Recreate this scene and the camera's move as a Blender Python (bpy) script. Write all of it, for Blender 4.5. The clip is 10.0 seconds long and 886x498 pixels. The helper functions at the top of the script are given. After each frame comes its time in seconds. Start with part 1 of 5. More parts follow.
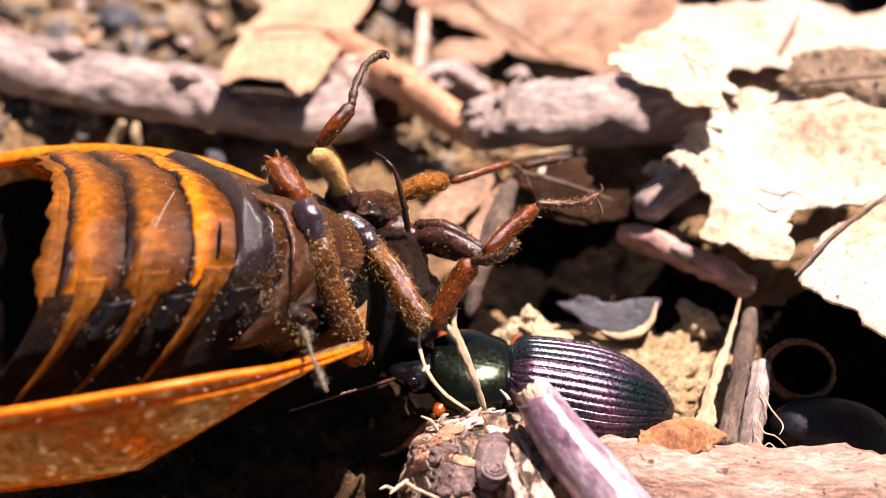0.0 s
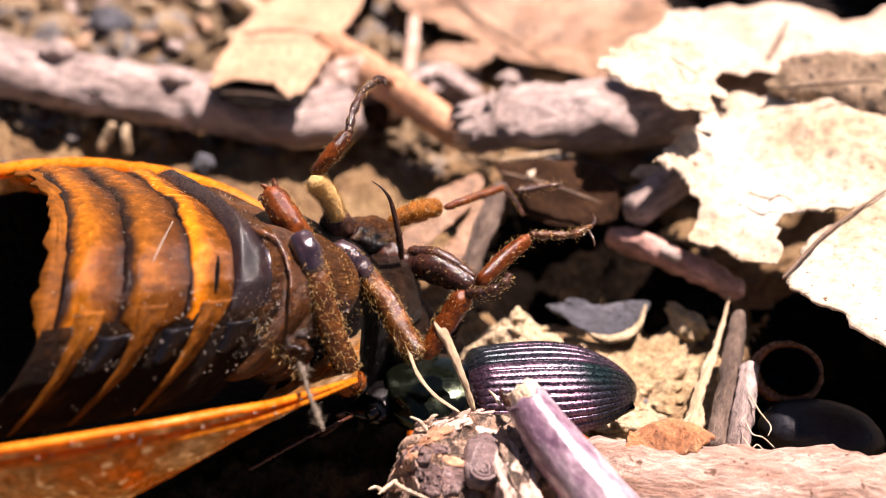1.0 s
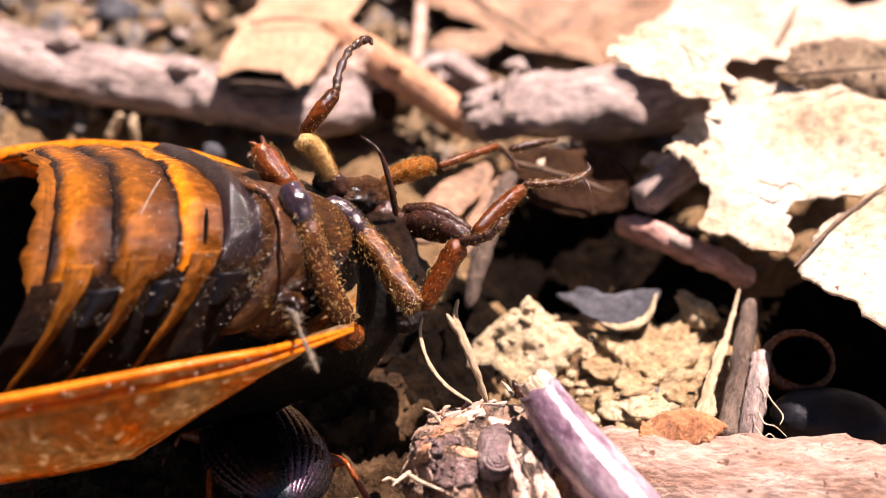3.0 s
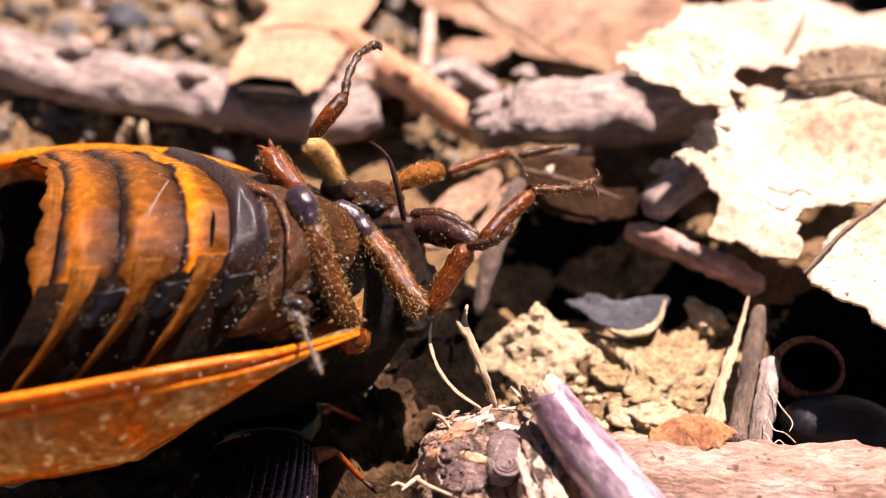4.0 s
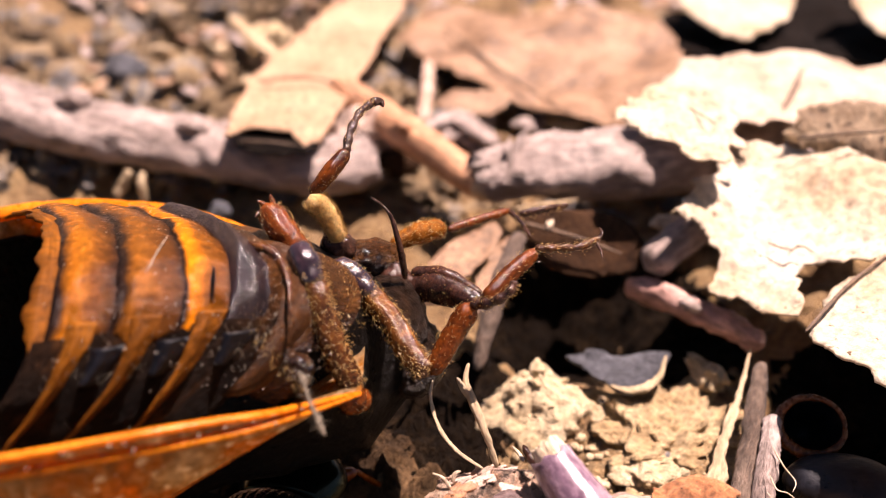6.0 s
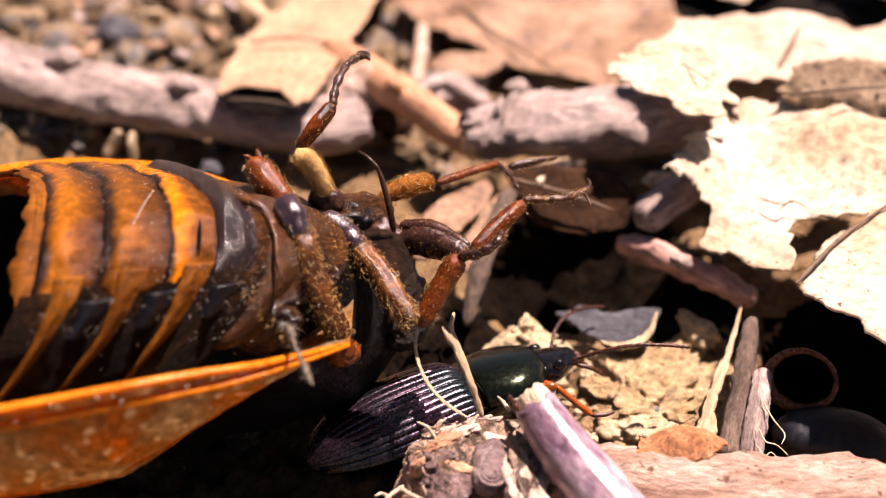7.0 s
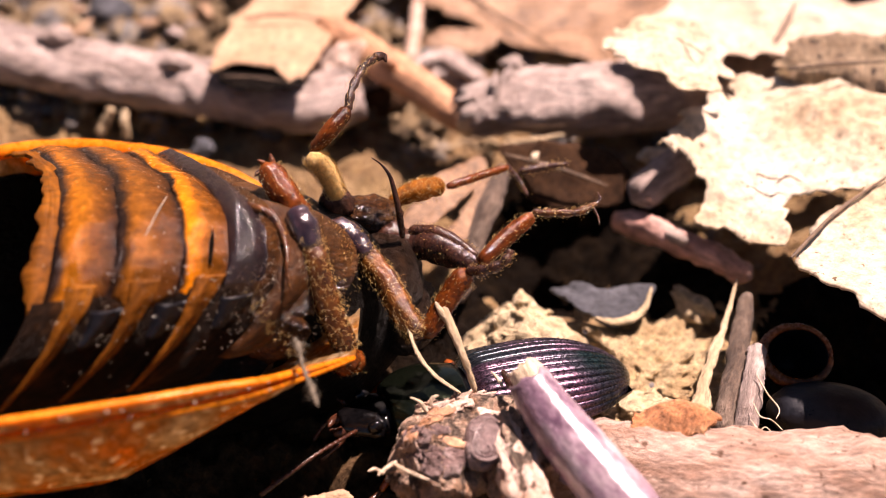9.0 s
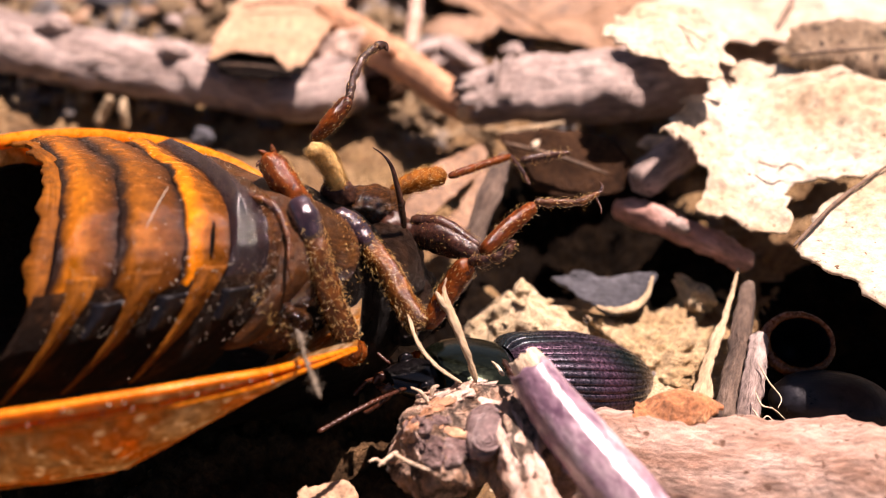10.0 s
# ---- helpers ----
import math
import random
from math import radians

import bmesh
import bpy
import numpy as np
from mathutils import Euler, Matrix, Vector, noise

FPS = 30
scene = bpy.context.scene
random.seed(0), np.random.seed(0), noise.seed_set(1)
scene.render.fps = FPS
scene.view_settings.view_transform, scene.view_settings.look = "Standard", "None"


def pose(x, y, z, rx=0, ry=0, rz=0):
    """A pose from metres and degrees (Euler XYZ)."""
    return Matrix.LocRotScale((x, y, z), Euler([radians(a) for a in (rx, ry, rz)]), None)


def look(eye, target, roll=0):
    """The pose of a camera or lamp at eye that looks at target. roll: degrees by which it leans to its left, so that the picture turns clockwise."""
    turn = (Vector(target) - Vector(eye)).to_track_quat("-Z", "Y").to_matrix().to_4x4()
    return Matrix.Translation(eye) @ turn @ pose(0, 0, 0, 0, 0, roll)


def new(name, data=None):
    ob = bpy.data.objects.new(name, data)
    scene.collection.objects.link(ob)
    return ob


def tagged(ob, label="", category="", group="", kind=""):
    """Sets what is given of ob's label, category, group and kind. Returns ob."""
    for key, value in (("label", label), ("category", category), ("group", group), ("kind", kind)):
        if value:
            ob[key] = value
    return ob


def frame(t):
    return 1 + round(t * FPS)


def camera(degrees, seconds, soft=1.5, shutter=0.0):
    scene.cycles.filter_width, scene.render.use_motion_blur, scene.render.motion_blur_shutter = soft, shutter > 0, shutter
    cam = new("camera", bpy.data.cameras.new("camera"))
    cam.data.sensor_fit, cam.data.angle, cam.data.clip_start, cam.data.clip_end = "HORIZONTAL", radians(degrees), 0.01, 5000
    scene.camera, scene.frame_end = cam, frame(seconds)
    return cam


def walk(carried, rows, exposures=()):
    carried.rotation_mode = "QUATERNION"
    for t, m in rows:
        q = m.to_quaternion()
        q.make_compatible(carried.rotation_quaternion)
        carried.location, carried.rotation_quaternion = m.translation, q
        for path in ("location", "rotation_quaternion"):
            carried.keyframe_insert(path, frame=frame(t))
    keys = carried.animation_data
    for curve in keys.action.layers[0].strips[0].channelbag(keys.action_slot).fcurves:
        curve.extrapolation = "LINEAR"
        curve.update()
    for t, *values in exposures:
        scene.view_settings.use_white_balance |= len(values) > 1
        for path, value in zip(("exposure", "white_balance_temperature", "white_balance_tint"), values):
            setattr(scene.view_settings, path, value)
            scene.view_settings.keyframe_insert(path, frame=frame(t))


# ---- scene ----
U = 0.00115  # one working unit, in metres: the whole plan below is written in it


def upose(x, y, z, rx=0, ry=0, rz=0):
    return pose(x * U, y * U, z * U, rx, ry, rz)


# camera: a hand-held macro shot that sways a little
cam = camera(40, 10.0, 0.5)
cam.data.dof.use_dof = True
cam.data.dof.focus_distance = 36.0 * U
cam.data.dof.aperture_fstop = 56
walk(cam, [
    (0.0, upose(-0.000, -38.024, 27.626, 54.000, 0.000, -0.000)),
    (0.5, upose(0.164, -38.027, 27.531, 54.181, -0.099, -0.008)),
    (1.0, upose(0.024, -38.193, 27.512, 54.358, -0.395, -0.279)),
    (1.5, upose(0.143, -37.971, 27.579, 54.086, -0.214, -0.246)),
    (2.0, upose(-0.056, -38.084, 27.444, 53.888, -0.130, -0.353)),
    (2.5, upose(-0.202, -37.995, 27.734, 53.536, -0.139, -0.395)),
    (4.0, upose(-0.316, -38.156, 27.581, 54.061, -0.002, -0.010)),
    (4.5, upose(-0.662, -37.816, 28.011, 54.950, -0.397, 0.073)),
    (5.0, upose(-0.351, -38.019, 27.548, 56.164, -0.586, -0.156)),
    (5.5, upose(-0.766, -37.625, 28.256, 56.107, -0.433, -0.297)),
    (7.0, upose(0.033, -38.056, 26.800, 55.312, -0.278, 0.107)),
    (7.5, upose(0.013, -37.973, 26.757, 54.799, -0.213, -0.037)),
    (8.0, upose(-0.002, -37.919, 26.727, 54.491, -0.287, -0.163)),
    (8.5, upose(0.069, -37.936, 26.620, 54.487, -0.226, -0.225)),
    (9.0, upose(0.208, -38.029, 26.511, 54.498, -0.179, -0.021)),
    (9.5, upose(0.121, -37.907, 26.548, 54.203, -0.121, 0.019)),
    (10.0, upose(0.207, -37.854, 26.471, 53.883, -0.036, -0.100)),
], [(0.0, 1.55, 6600, 23), (4.0, 1.52, 6750, 25), (7.0, 1.43, 6950, 27), (10.0, 1.38, 7000, 28)])

# daylight: one high sun from behind, and the sky
SUN = Vector((0.30, 0.26, 0.91)).normalized()
world = bpy.data.worlds.new("sky")
scene.world = world
world.use_nodes = True
wn = world.node_tree.nodes
sky = wn.new("ShaderNodeTexSky")
sky.sky_type = "NISHITA"
sky.sun_disc = False
sky.sun_elevation = math.asin(SUN.z)
sky.sun_rotation = math.atan2(SUN.x, SUN.y)
wn["Background"].inputs[1].default_value = 0.023
world.node_tree.links.new(sky.outputs[0], wn["Background"].inputs[0])
sun = new("sun", bpy.data.lights.new("sun", "SUN"))
sun.data.energy, sun.data.angle, sun.data.color = 5.0, radians(0.6), (1.0, 0.86, 0.77)
sun.matrix_world = look(SUN * 0.5, (0, 0, 0))


# ---- materials ----
def material(name, stops, scale=1.0, fine=6.0, rough=0.7, bump=0.3, metal=0.0, through_light=0.0, speckle=None, stretch=1.0,
             spec=0.5, coat=0.0, rough2=None, sss=0.0, cracks=0.0, mottle=0.8):
    """Noise-mottled surface in the part's own grain coordinates (working units)."""
    m = bpy.data.materials.new(name)
    m.use_nodes = True
    t = m.node_tree
    n, link = t.nodes, t.links.new
    b = n["Principled BSDF"]
    g = n.new("ShaderNodeAttribute")
    g.attribute_name = "grain"
    mp = n.new("ShaderNodeMapping")
    mp.inputs["Scale"].default_value = (1, 1, stretch)
    link(g.outputs["Vector"], mp.inputs["Vector"])
    oi = n.new("ShaderNodeObjectInfo")
    a = n.new("ShaderNodeTexNoise")
    a.noise_dimensions = "4D"
    a.inputs["Scale"].default_value, a.inputs["Detail"].default_value, a.inputs["Roughness"].default_value = scale, 6, 0.62
    link(mp.outputs[0], a.inputs["Vector"])
    mul = n.new("ShaderNodeMath")
    mul.operation = "MULTIPLY"
    mul.inputs[1].default_value = 37.0
    link(oi.outputs["Random"], mul.inputs[0])
    link(mul.outputs[0], a.inputs["W"])
    r = n.new("ShaderNodeValToRGB")
    e = r.color_ramp.elements
    while len(e) < len(stops):
        e.new(0.5)
    for el, (p, c) in zip(e, stops):
        el.position, el.color = p, (*c, 1)
    link(a.outputs[0], r.inputs[0])
    f = n.new("ShaderNodeTexNoise")
    f.inputs["Scale"].default_value, f.inputs["Detail"].default_value, f.inputs["Roughness"].default_value = fine, 8, 0.7
    link(mp.outputs[0], f.inputs["Vector"])
    mix = n.new("ShaderNodeMix")
    mix.data_type, mix.blend_type = "RGBA", "MULTIPLY"
    mix.inputs["Factor"].default_value = mottle
    fr = n.new("ShaderNodeMapRange")
    fr.inputs["From Min"].default_value, fr.inputs["From Max"].default_value = 0.35, 0.66
    fr.inputs["To Min"].default_value, fr.inputs["To Max"].default_value = 0.26, 1.55
    link(f.outputs[0], fr.inputs["Value"])
    link(r.outputs[0], mix.inputs["A"])
    link(fr.outputs[0], mix.inputs["B"])
    col = mix.outputs["Result"]
    if speckle:
        size, amount, c = speckle
        v = n.new("ShaderNodeTexNoise")
        v.inputs["Scale"].default_value, v.inputs["Detail"].default_value = size, 3
        link(g.outputs["Vector"], v.inputs["Vector"])
        vr = n.new("ShaderNodeMapRange")
        vr.inputs["From Min"].default_value, vr.inputs["From Max"].default_value = amount, amount + 0.05
        link(v.outputs[0], vr.inputs["Value"])
        mx = n.new("ShaderNodeMix")
        mx.data_type = "RGBA"
        link(vr.outputs[0], mx.inputs["Factor"])
        link(col, mx.inputs["A"])
        mx.inputs["B"].default_value = (*c, 1)
        col = mx.outputs["Result"]
    height = f.outputs[0]
    if cracks:
        vo = n.new("ShaderNodeTexVoronoi")
        vo.feature = "DISTANCE_TO_EDGE"
        vo.inputs["Scale"].default_value = cracks
        wob = n.new("ShaderNodeMix")
        wob.data_type, wob.blend_type = "RGBA", "ADD"
        wob.inputs["Factor"].default_value = 0.7
        link(mp.outputs[0], wob.inputs["A"])
        link(f.outputs[1], wob.inputs["B"])
        link(wob.outputs["Result"], vo.inputs["Vector"])
        cr = n.new("ShaderNodeMapRange")
        cr.inputs["From Max"].default_value = 0.09
        cr.inputs["To Min"].default_value = 0.12
        link(vo.outputs["Distance"], cr.inputs["Value"])
        cm = n.new("ShaderNodeMix")
        cm.data_type, cm.blend_type = "RGBA", "MULTIPLY"
        cm.inputs["Factor"].default_value = 0.9
        link(col, cm.inputs["A"])
        link(cr.outputs[0], cm.inputs["B"])
        col = cm.outputs["Result"]
        hm = n.new("ShaderNodeMath")
        hm.operation = "ADD"
        link(f.outputs[0], hm.inputs[0])
        link(cr.outputs[0], hm.inputs[1])
        height = hm.outputs[0]
    link(col, b.inputs["Base Color"])
    b.inputs["Metallic"].default_value = metal
    b.inputs["Specular IOR Level"].default_value = spec
    b.inputs["Coat Weight"].default_value = coat
    b.inputs["Coat Roughness"].default_value = 0.12
    rr = n.new("ShaderNodeMapRange")
    rr.inputs["From Min"].default_value, rr.inputs["From Max"].default_value = 0.3, 0.7
    rr.inputs["To Min"].default_value, rr.inputs["To Max"].default_value = max(rough - 0.12, 0.03), min((rough2 or rough + 0.1), 1)
    link(f.outputs[0], rr.inputs["Value"])
    link(rr.outputs[0], b.inputs["Roughness"])
    if bump:
        bp = n.new("ShaderNodeBump")
        bp.inputs["Strength"].default_value = min(bump, 1.0)
        bp.inputs["Distance"].default_value = 0.8 * U * max(bump, 0.2)
        link(height, bp.inputs["Height"])
        link(bp.outputs[0], b.inputs["Normal"])
    if sss:
        b.inputs["Subsurface Weight"].default_value = sss
        b.inputs["Subsurface Radius"].default_value = (1.2 * U, 0.5 * U, 0.15 * U)
        b.inputs["Subsurface Scale"].default_value = 1.0
    if through_light:
        tr = n.new("ShaderNodeBsdfTranslucent")
        link(col, tr.inputs["Color"])
        ms = n.new("ShaderNodeMixShader")
        ms.inputs[0].default_value = through_light
        link(b.outputs[0], ms.inputs[1])
        link(tr.outputs[0], ms.inputs[2])
        link(ms.outputs[0], n["Material Output"].inputs["Surface"])
    return m


SOIL = material("clay_soil", [(0.25, (0.06, 0.036, 0.018)), (0.45, (0.28, 0.165, 0.07)), (0.6, (0.44, 0.29, 0.135)), (0.78, (0.56, 0.42, 0.24))], 0.8, 4.5, 0.9, 0.9)
CLOD = material("pale_clay", [(0.3, (0.46, 0.34, 0.18)), (0.6, (0.66, 0.53, 0.34)), (0.8, (0.74, 0.62, 0.43))], 0.7, 4.0, 0.9, 0.7, mottle=0.6)
OCHRE = material("ochre_clay", [(0.3, (0.32, 0.20, 0.09)), (0.5, (0.52, 0.37, 0.19)), (0.72, (0.66, 0.51, 0.31))], 0.9, 4.0, 0.9, 0.8, mottle=0.7)
GRIT = material("grit", [(0.28, (0.035, 0.024, 0.015)), (0.40, (0.17, 0.11, 0.055)), (0.48, (0.36, 0.25, 0.13)), (0.55, (0.20, 0.20, 0.215)), (0.62, (0.46, 0.34, 0.18)), (0.75, (0.62, 0.50, 0.31))], 0.28, 3.0, 0.7, 0.8)
# near-black: the shade on sheltered soil is put into this colour
SHADE_SOIL = material("dark_humus", [(0.3, (0.004, 0.0022, 0.0012)), (0.5, (0.011, 0.0065, 0.0032)), (0.7, (0.032, 0.019, 0.009))], 0.9, 3.5, 0.95, 0.9, spec=0.08)
SLATE = material("grey_stone", [(0.3, (0.022, 0.024, 0.03)), (0.5, (0.055, 0.058, 0.07)), (0.72, (0.15, 0.155, 0.18))], 0.7, 4.0, 0.6, 0.6)
BARK_GREY = material("grey_bark", [(0.28, (0.16, 0.11, 0.09)), (0.5, (0.48, 0.38, 0.34)), (0.75, (0.72, 0.61, 0.56))], 0.9, 4.5, 0.75, 0.8, stretch=0.3, speckle=(2.6, 0.68, (0.07, 0.05, 0.045)))
BARK_RED = material("red_bark", [(0.3, (0.26, 0.12, 0.09)), (0.7, (0.62, 0.38, 0.32))], 0.9, 5.0, 0.55, 0.4, stretch=0.3)
BARK_DULL = material("dull_bark", [(0.3, (0.06, 0.04, 0.03)), (0.5, (0.16, 0.11, 0.08)), (0.75, (0.34, 0.26, 0.20))], 1.1, 4.5, 0.8, 0.8, stretch=0.4)
BARK_ORANGE = material("orange_bark", [(0.3, (0.30, 0.13, 0.06)), (0.7, (0.58, 0.32, 0.18))], 0.9, 5.0, 0.55, 0.4, stretch=0.3)
BARK_TAN = material("tan_wood", [(0.22, (0.30, 0.16, 0.10)), (0.40, (0.50, 0.32, 0.23)), (0.54, (0.66, 0.49, 0.40)), (0.76, (0.80, 0.68, 0.60))], 1.6, 8.0, 0.7, 0.6, stretch=0.3, speckle=(3.0, 0.66, (0.16, 0.085, 0.05)), mottle=0.6)
FLAKE = material("orange_bark_flake", [(0.3, (0.30, 0.11, 0.04)), (0.5, (0.50, 0.21, 0.085)), (0.72, (0.62, 0.34, 0.17))], 1.4, 6.0, 0.6, 0.6)
STICK_TAN = material("reddish_tan_wood", [(0.22, (0.20, 0.10, 0.06)), (0.40, (0.36, 0.21, 0.145)), (0.54, (0.50, 0.34, 0.265)), (0.76, (0.68, 0.54, 0.46))], 1.6, 8.0, 0.7, 0.7, stretch=0.3, speckle=(3.0, 0.64, (0.14, 0.07, 0.04)), mottle=0.7)
BARK_PURPLE = material("purple_bark", [(0.3, (0.07, 0.042, 0.048)), (0.5, (0.20, 0.145, 0.16)), (0.75, (0.42, 0.35, 0.36))], 1.3, 5.0, 0.4, 0.8, stretch=0.35, speckle=(2.2, 0.66, (0.50, 0.44, 0.42)))
BARK_ROUGH = material("cracked_bark", [(0.28, (0.20, 0.11, 0.08)), (0.5, (0.48, 0.32, 0.23)), (0.75, (0.66, 0.52, 0.42))], 1.2, 4.5, 0.8, 1.0, cracks=1.1)
BARK_GLOSS = material("glossy_purple_bark", [(0.3, (0.09, 0.045, 0.075)), (0.44, (0.24, 0.155, 0.20)), (0.56, (0.36, 0.28, 0.31)), (0.72, (0.60, 0.51, 0.52))], 1.4, 6.0, 0.22, 0.14, stretch=0.45, spec=0.9, speckle=(2.6, 0.66, (0.12, 0.07, 0.10)), mottle=0.6)
BUD = material("smooth_bud_scale", [(0.3, (0.09, 0.055, 0.052)), (0.5, (0.20, 0.14, 0.135)), (0.75, (0.38, 0.30, 0.28))], 1.0, 5.0, 0.34, 0.5, mottle=0.7)
BARK_SCALE = material("dark_bark_scale", [(0.3, (0.10, 0.052, 0.045)), (0.5, (0.28, 0.18, 0.165)), (0.75, (0.55, 0.43, 0.40))], 1.6, 6.0, 0.5, 0.8, mottle=0.8)
BARK_KNOB = material("peeling_root_bark", [(0.28, (0.22, 0.10, 0.055)), (0.38, (0.56, 0.30, 0.16)), (0.5, (0.74, 0.50, 0.36)), (0.6, (0.84, 0.62, 0.44)), (0.76, (0.92, 0.82, 0.72))], 1.3, 6.0, 0.7, 1.0, stretch=0.6, cracks=0.75, speckle=(3.2, 0.66, (0.09, 0.05, 0.035)), mottle=0.7)
CUT = material("cut_wood", [(0.3, (0.55, 0.42, 0.27)), (0.7, (0.80, 0.68, 0.52))], 1.5, 7.0, 0.7, 0.5, stretch=0.2)
LEAF_PALE = material("bleached_leaf", [(0.3, (0.34, 0.22, 0.12)), (0.42, (0.50, 0.38, 0.24)), (0.55, (0.64, 0.54, 0.40)), (0.75, (0.76, 0.68, 0.56))], 0.3, 2.6, 0.7, 0.5, through_light=0.12, speckle=(3.4, 0.65, (0.12, 0.065, 0.03)), mottle=0.65)
LEAF_BROAD = material("pinkish_dead_leaf", [(0.3, (0.40, 0.27, 0.18)), (0.5, (0.62, 0.48, 0.36)), (0.75, (0.74, 0.61, 0.49))], 0.3, 1.6, 0.7, 0.6, through_light=0.12, mottle=0.5)
LEAF_TAN = material("tan_leaf", [(0.3, (0.38, 0.22, 0.12)), (0.7, (0.60, 0.40, 0.25))], 0.3, 3.0, 0.6, 0.45, through_light=0.12)
LEAF_POROUS = material("pitted_leaf", [(0.3, (0.26, 0.16, 0.085)), (0.7, (0.62, 0.46, 0.30))], 0.9, 4.0, 0.8, 1.0, speckle=(1.7, 0.60, (0.06, 0.035, 0.02)))
LEAF_BROWN = material("brown_leaf", [(0.32, (0.08, 0.042, 0.024)), (0.45, (0.23, 0.13, 0.07)), (0.6, (0.36, 0.22, 0.13)), (0.75, (0.52, 0.35, 0.22))], 0.45, 3.0, 0.55, 0.4, through_light=0.1)
LEAF_DARK = material("dark_leaf", [(0.3, (0.02, 0.009, 0.004)), (0.7, (0.075, 0.036, 0.016))], 0.5, 4.0, 0.7, 0.5, through_light=0.08, spec=0.1)
# near-black sheet colour that stands for shade in gaps between leaves
SHADE_BLACK = material("near_black_shade", [(0.3, (0.003, 0.002, 0.0015)), (0.7, (0.010, 0.006, 0.004))], 0.6, 4.0, 0.8, 0.6, spec=0.08)
STRAW = material("straw", [(0.3, (0.37, 0.25, 0.13)), (0.7, (0.66, 0.53, 0.35))], 1.2, 7.0, 0.6, 0.6, stretch=0.25, mottle=0.6)
ROOT = material("root_fibre", [(0.3, (0.46, 0.34, 0.22)), (0.7, (0.72, 0.60, 0.46))], 1.5, 6.0, 0.8, 0.4)
VEIN = material("leaf_vein", [(0.3, (0.06, 0.035, 0.02)), (0.7, (0.20, 0.13, 0.08))], 1.0, 6.0, 0.7, 0.3)

ELYTRON_RIM = material("orange_rim", [(0.3, (0.74, 0.19, 0.002)), (0.7, (0.88, 0.31, 0.004))], 0.5, 5.0, 0.3, 0.15, through_light=0.4, mottle=0.5)
ELYTRON_FACE = material("dusty_elytron", [(0.32, (0.74, 0.26, 0.012)), (0.42, (0.46, 0.19, 0.03)), (0.52, (0.40, 0.25, 0.11)), (0.70, (0.66, 0.50, 0.31))], 0.7, 4.0, 0.26, 0.35, through_light=0.62, speckle=(2.6, 0.60, (0.70, 0.56, 0.38)), mottle=0.6)
STERNITE = material("amber_plate", [(0.3, (0.12, 0.04, 0.006)), (0.5, (0.26, 0.085, 0.008)), (0.7, (0.40, 0.14, 0.012))], 0.55, 4.0, 0.45, 0.4, through_light=0.3, spec=0.15)
STERNITE_DARK = material("dark_band", [(0.3, (0.006, 0.004, 0.003)), (0.55, (0.022, 0.011, 0.006)), (0.75, (0.10, 0.038, 0.009))], 0.9, 5.0, 0.5, 0.8, spec=0.06)
STERNITE_SHINY = material("shiny_dark_plate", [(0.3, (0.004, 0.0025, 0.003)), (0.62, (0.018, 0.009, 0.010)), (0.8, (0.06, 0.022, 0.006))], 1.4, 7.0, 0.16, 0.4, spec=0.9)


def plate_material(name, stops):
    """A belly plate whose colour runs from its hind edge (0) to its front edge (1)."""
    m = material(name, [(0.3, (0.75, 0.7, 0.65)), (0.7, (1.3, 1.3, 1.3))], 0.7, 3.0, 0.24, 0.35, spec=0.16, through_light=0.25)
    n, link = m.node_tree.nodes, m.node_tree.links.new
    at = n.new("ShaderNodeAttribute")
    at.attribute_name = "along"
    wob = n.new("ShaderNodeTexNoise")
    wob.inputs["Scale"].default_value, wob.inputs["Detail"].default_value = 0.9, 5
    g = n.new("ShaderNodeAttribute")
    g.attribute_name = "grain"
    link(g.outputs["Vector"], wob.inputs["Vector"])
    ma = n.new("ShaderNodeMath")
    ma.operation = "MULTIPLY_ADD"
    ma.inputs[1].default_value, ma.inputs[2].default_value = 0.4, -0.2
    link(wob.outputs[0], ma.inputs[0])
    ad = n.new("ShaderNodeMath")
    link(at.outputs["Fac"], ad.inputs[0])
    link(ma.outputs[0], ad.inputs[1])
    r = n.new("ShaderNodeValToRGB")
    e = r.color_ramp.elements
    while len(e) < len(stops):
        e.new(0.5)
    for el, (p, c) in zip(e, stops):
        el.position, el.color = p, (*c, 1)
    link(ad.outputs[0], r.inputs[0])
    for nd in [q for q in n if q.type in ("BSDF_PRINCIPLED", "BSDF_TRANSLUCENT")]:
        k = "Base Color" if nd.type == "BSDF_PRINCIPLED" else "Color"
        old = nd.inputs[k].links[0].from_socket
        mx = n.new("ShaderNodeMix")
        mx.data_type, mx.blend_type = "RGBA", "MULTIPLY"
        mx.inputs["Factor"].default_value = 0.9
        link(r.outputs[0], mx.inputs["A"])
        link(old, mx.inputs["B"])
        link(mx.outputs["Result"], nd.inputs[k])
    return m


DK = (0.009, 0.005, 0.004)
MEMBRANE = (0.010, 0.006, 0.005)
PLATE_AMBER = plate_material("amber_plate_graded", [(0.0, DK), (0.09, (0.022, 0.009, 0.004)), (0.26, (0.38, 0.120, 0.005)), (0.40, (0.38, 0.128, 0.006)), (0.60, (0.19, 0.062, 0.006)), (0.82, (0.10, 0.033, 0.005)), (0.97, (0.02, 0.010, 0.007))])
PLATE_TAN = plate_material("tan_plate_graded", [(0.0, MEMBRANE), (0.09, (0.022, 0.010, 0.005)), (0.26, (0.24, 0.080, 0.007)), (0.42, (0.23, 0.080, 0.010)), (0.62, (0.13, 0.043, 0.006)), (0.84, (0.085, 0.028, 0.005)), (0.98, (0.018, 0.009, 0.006))])
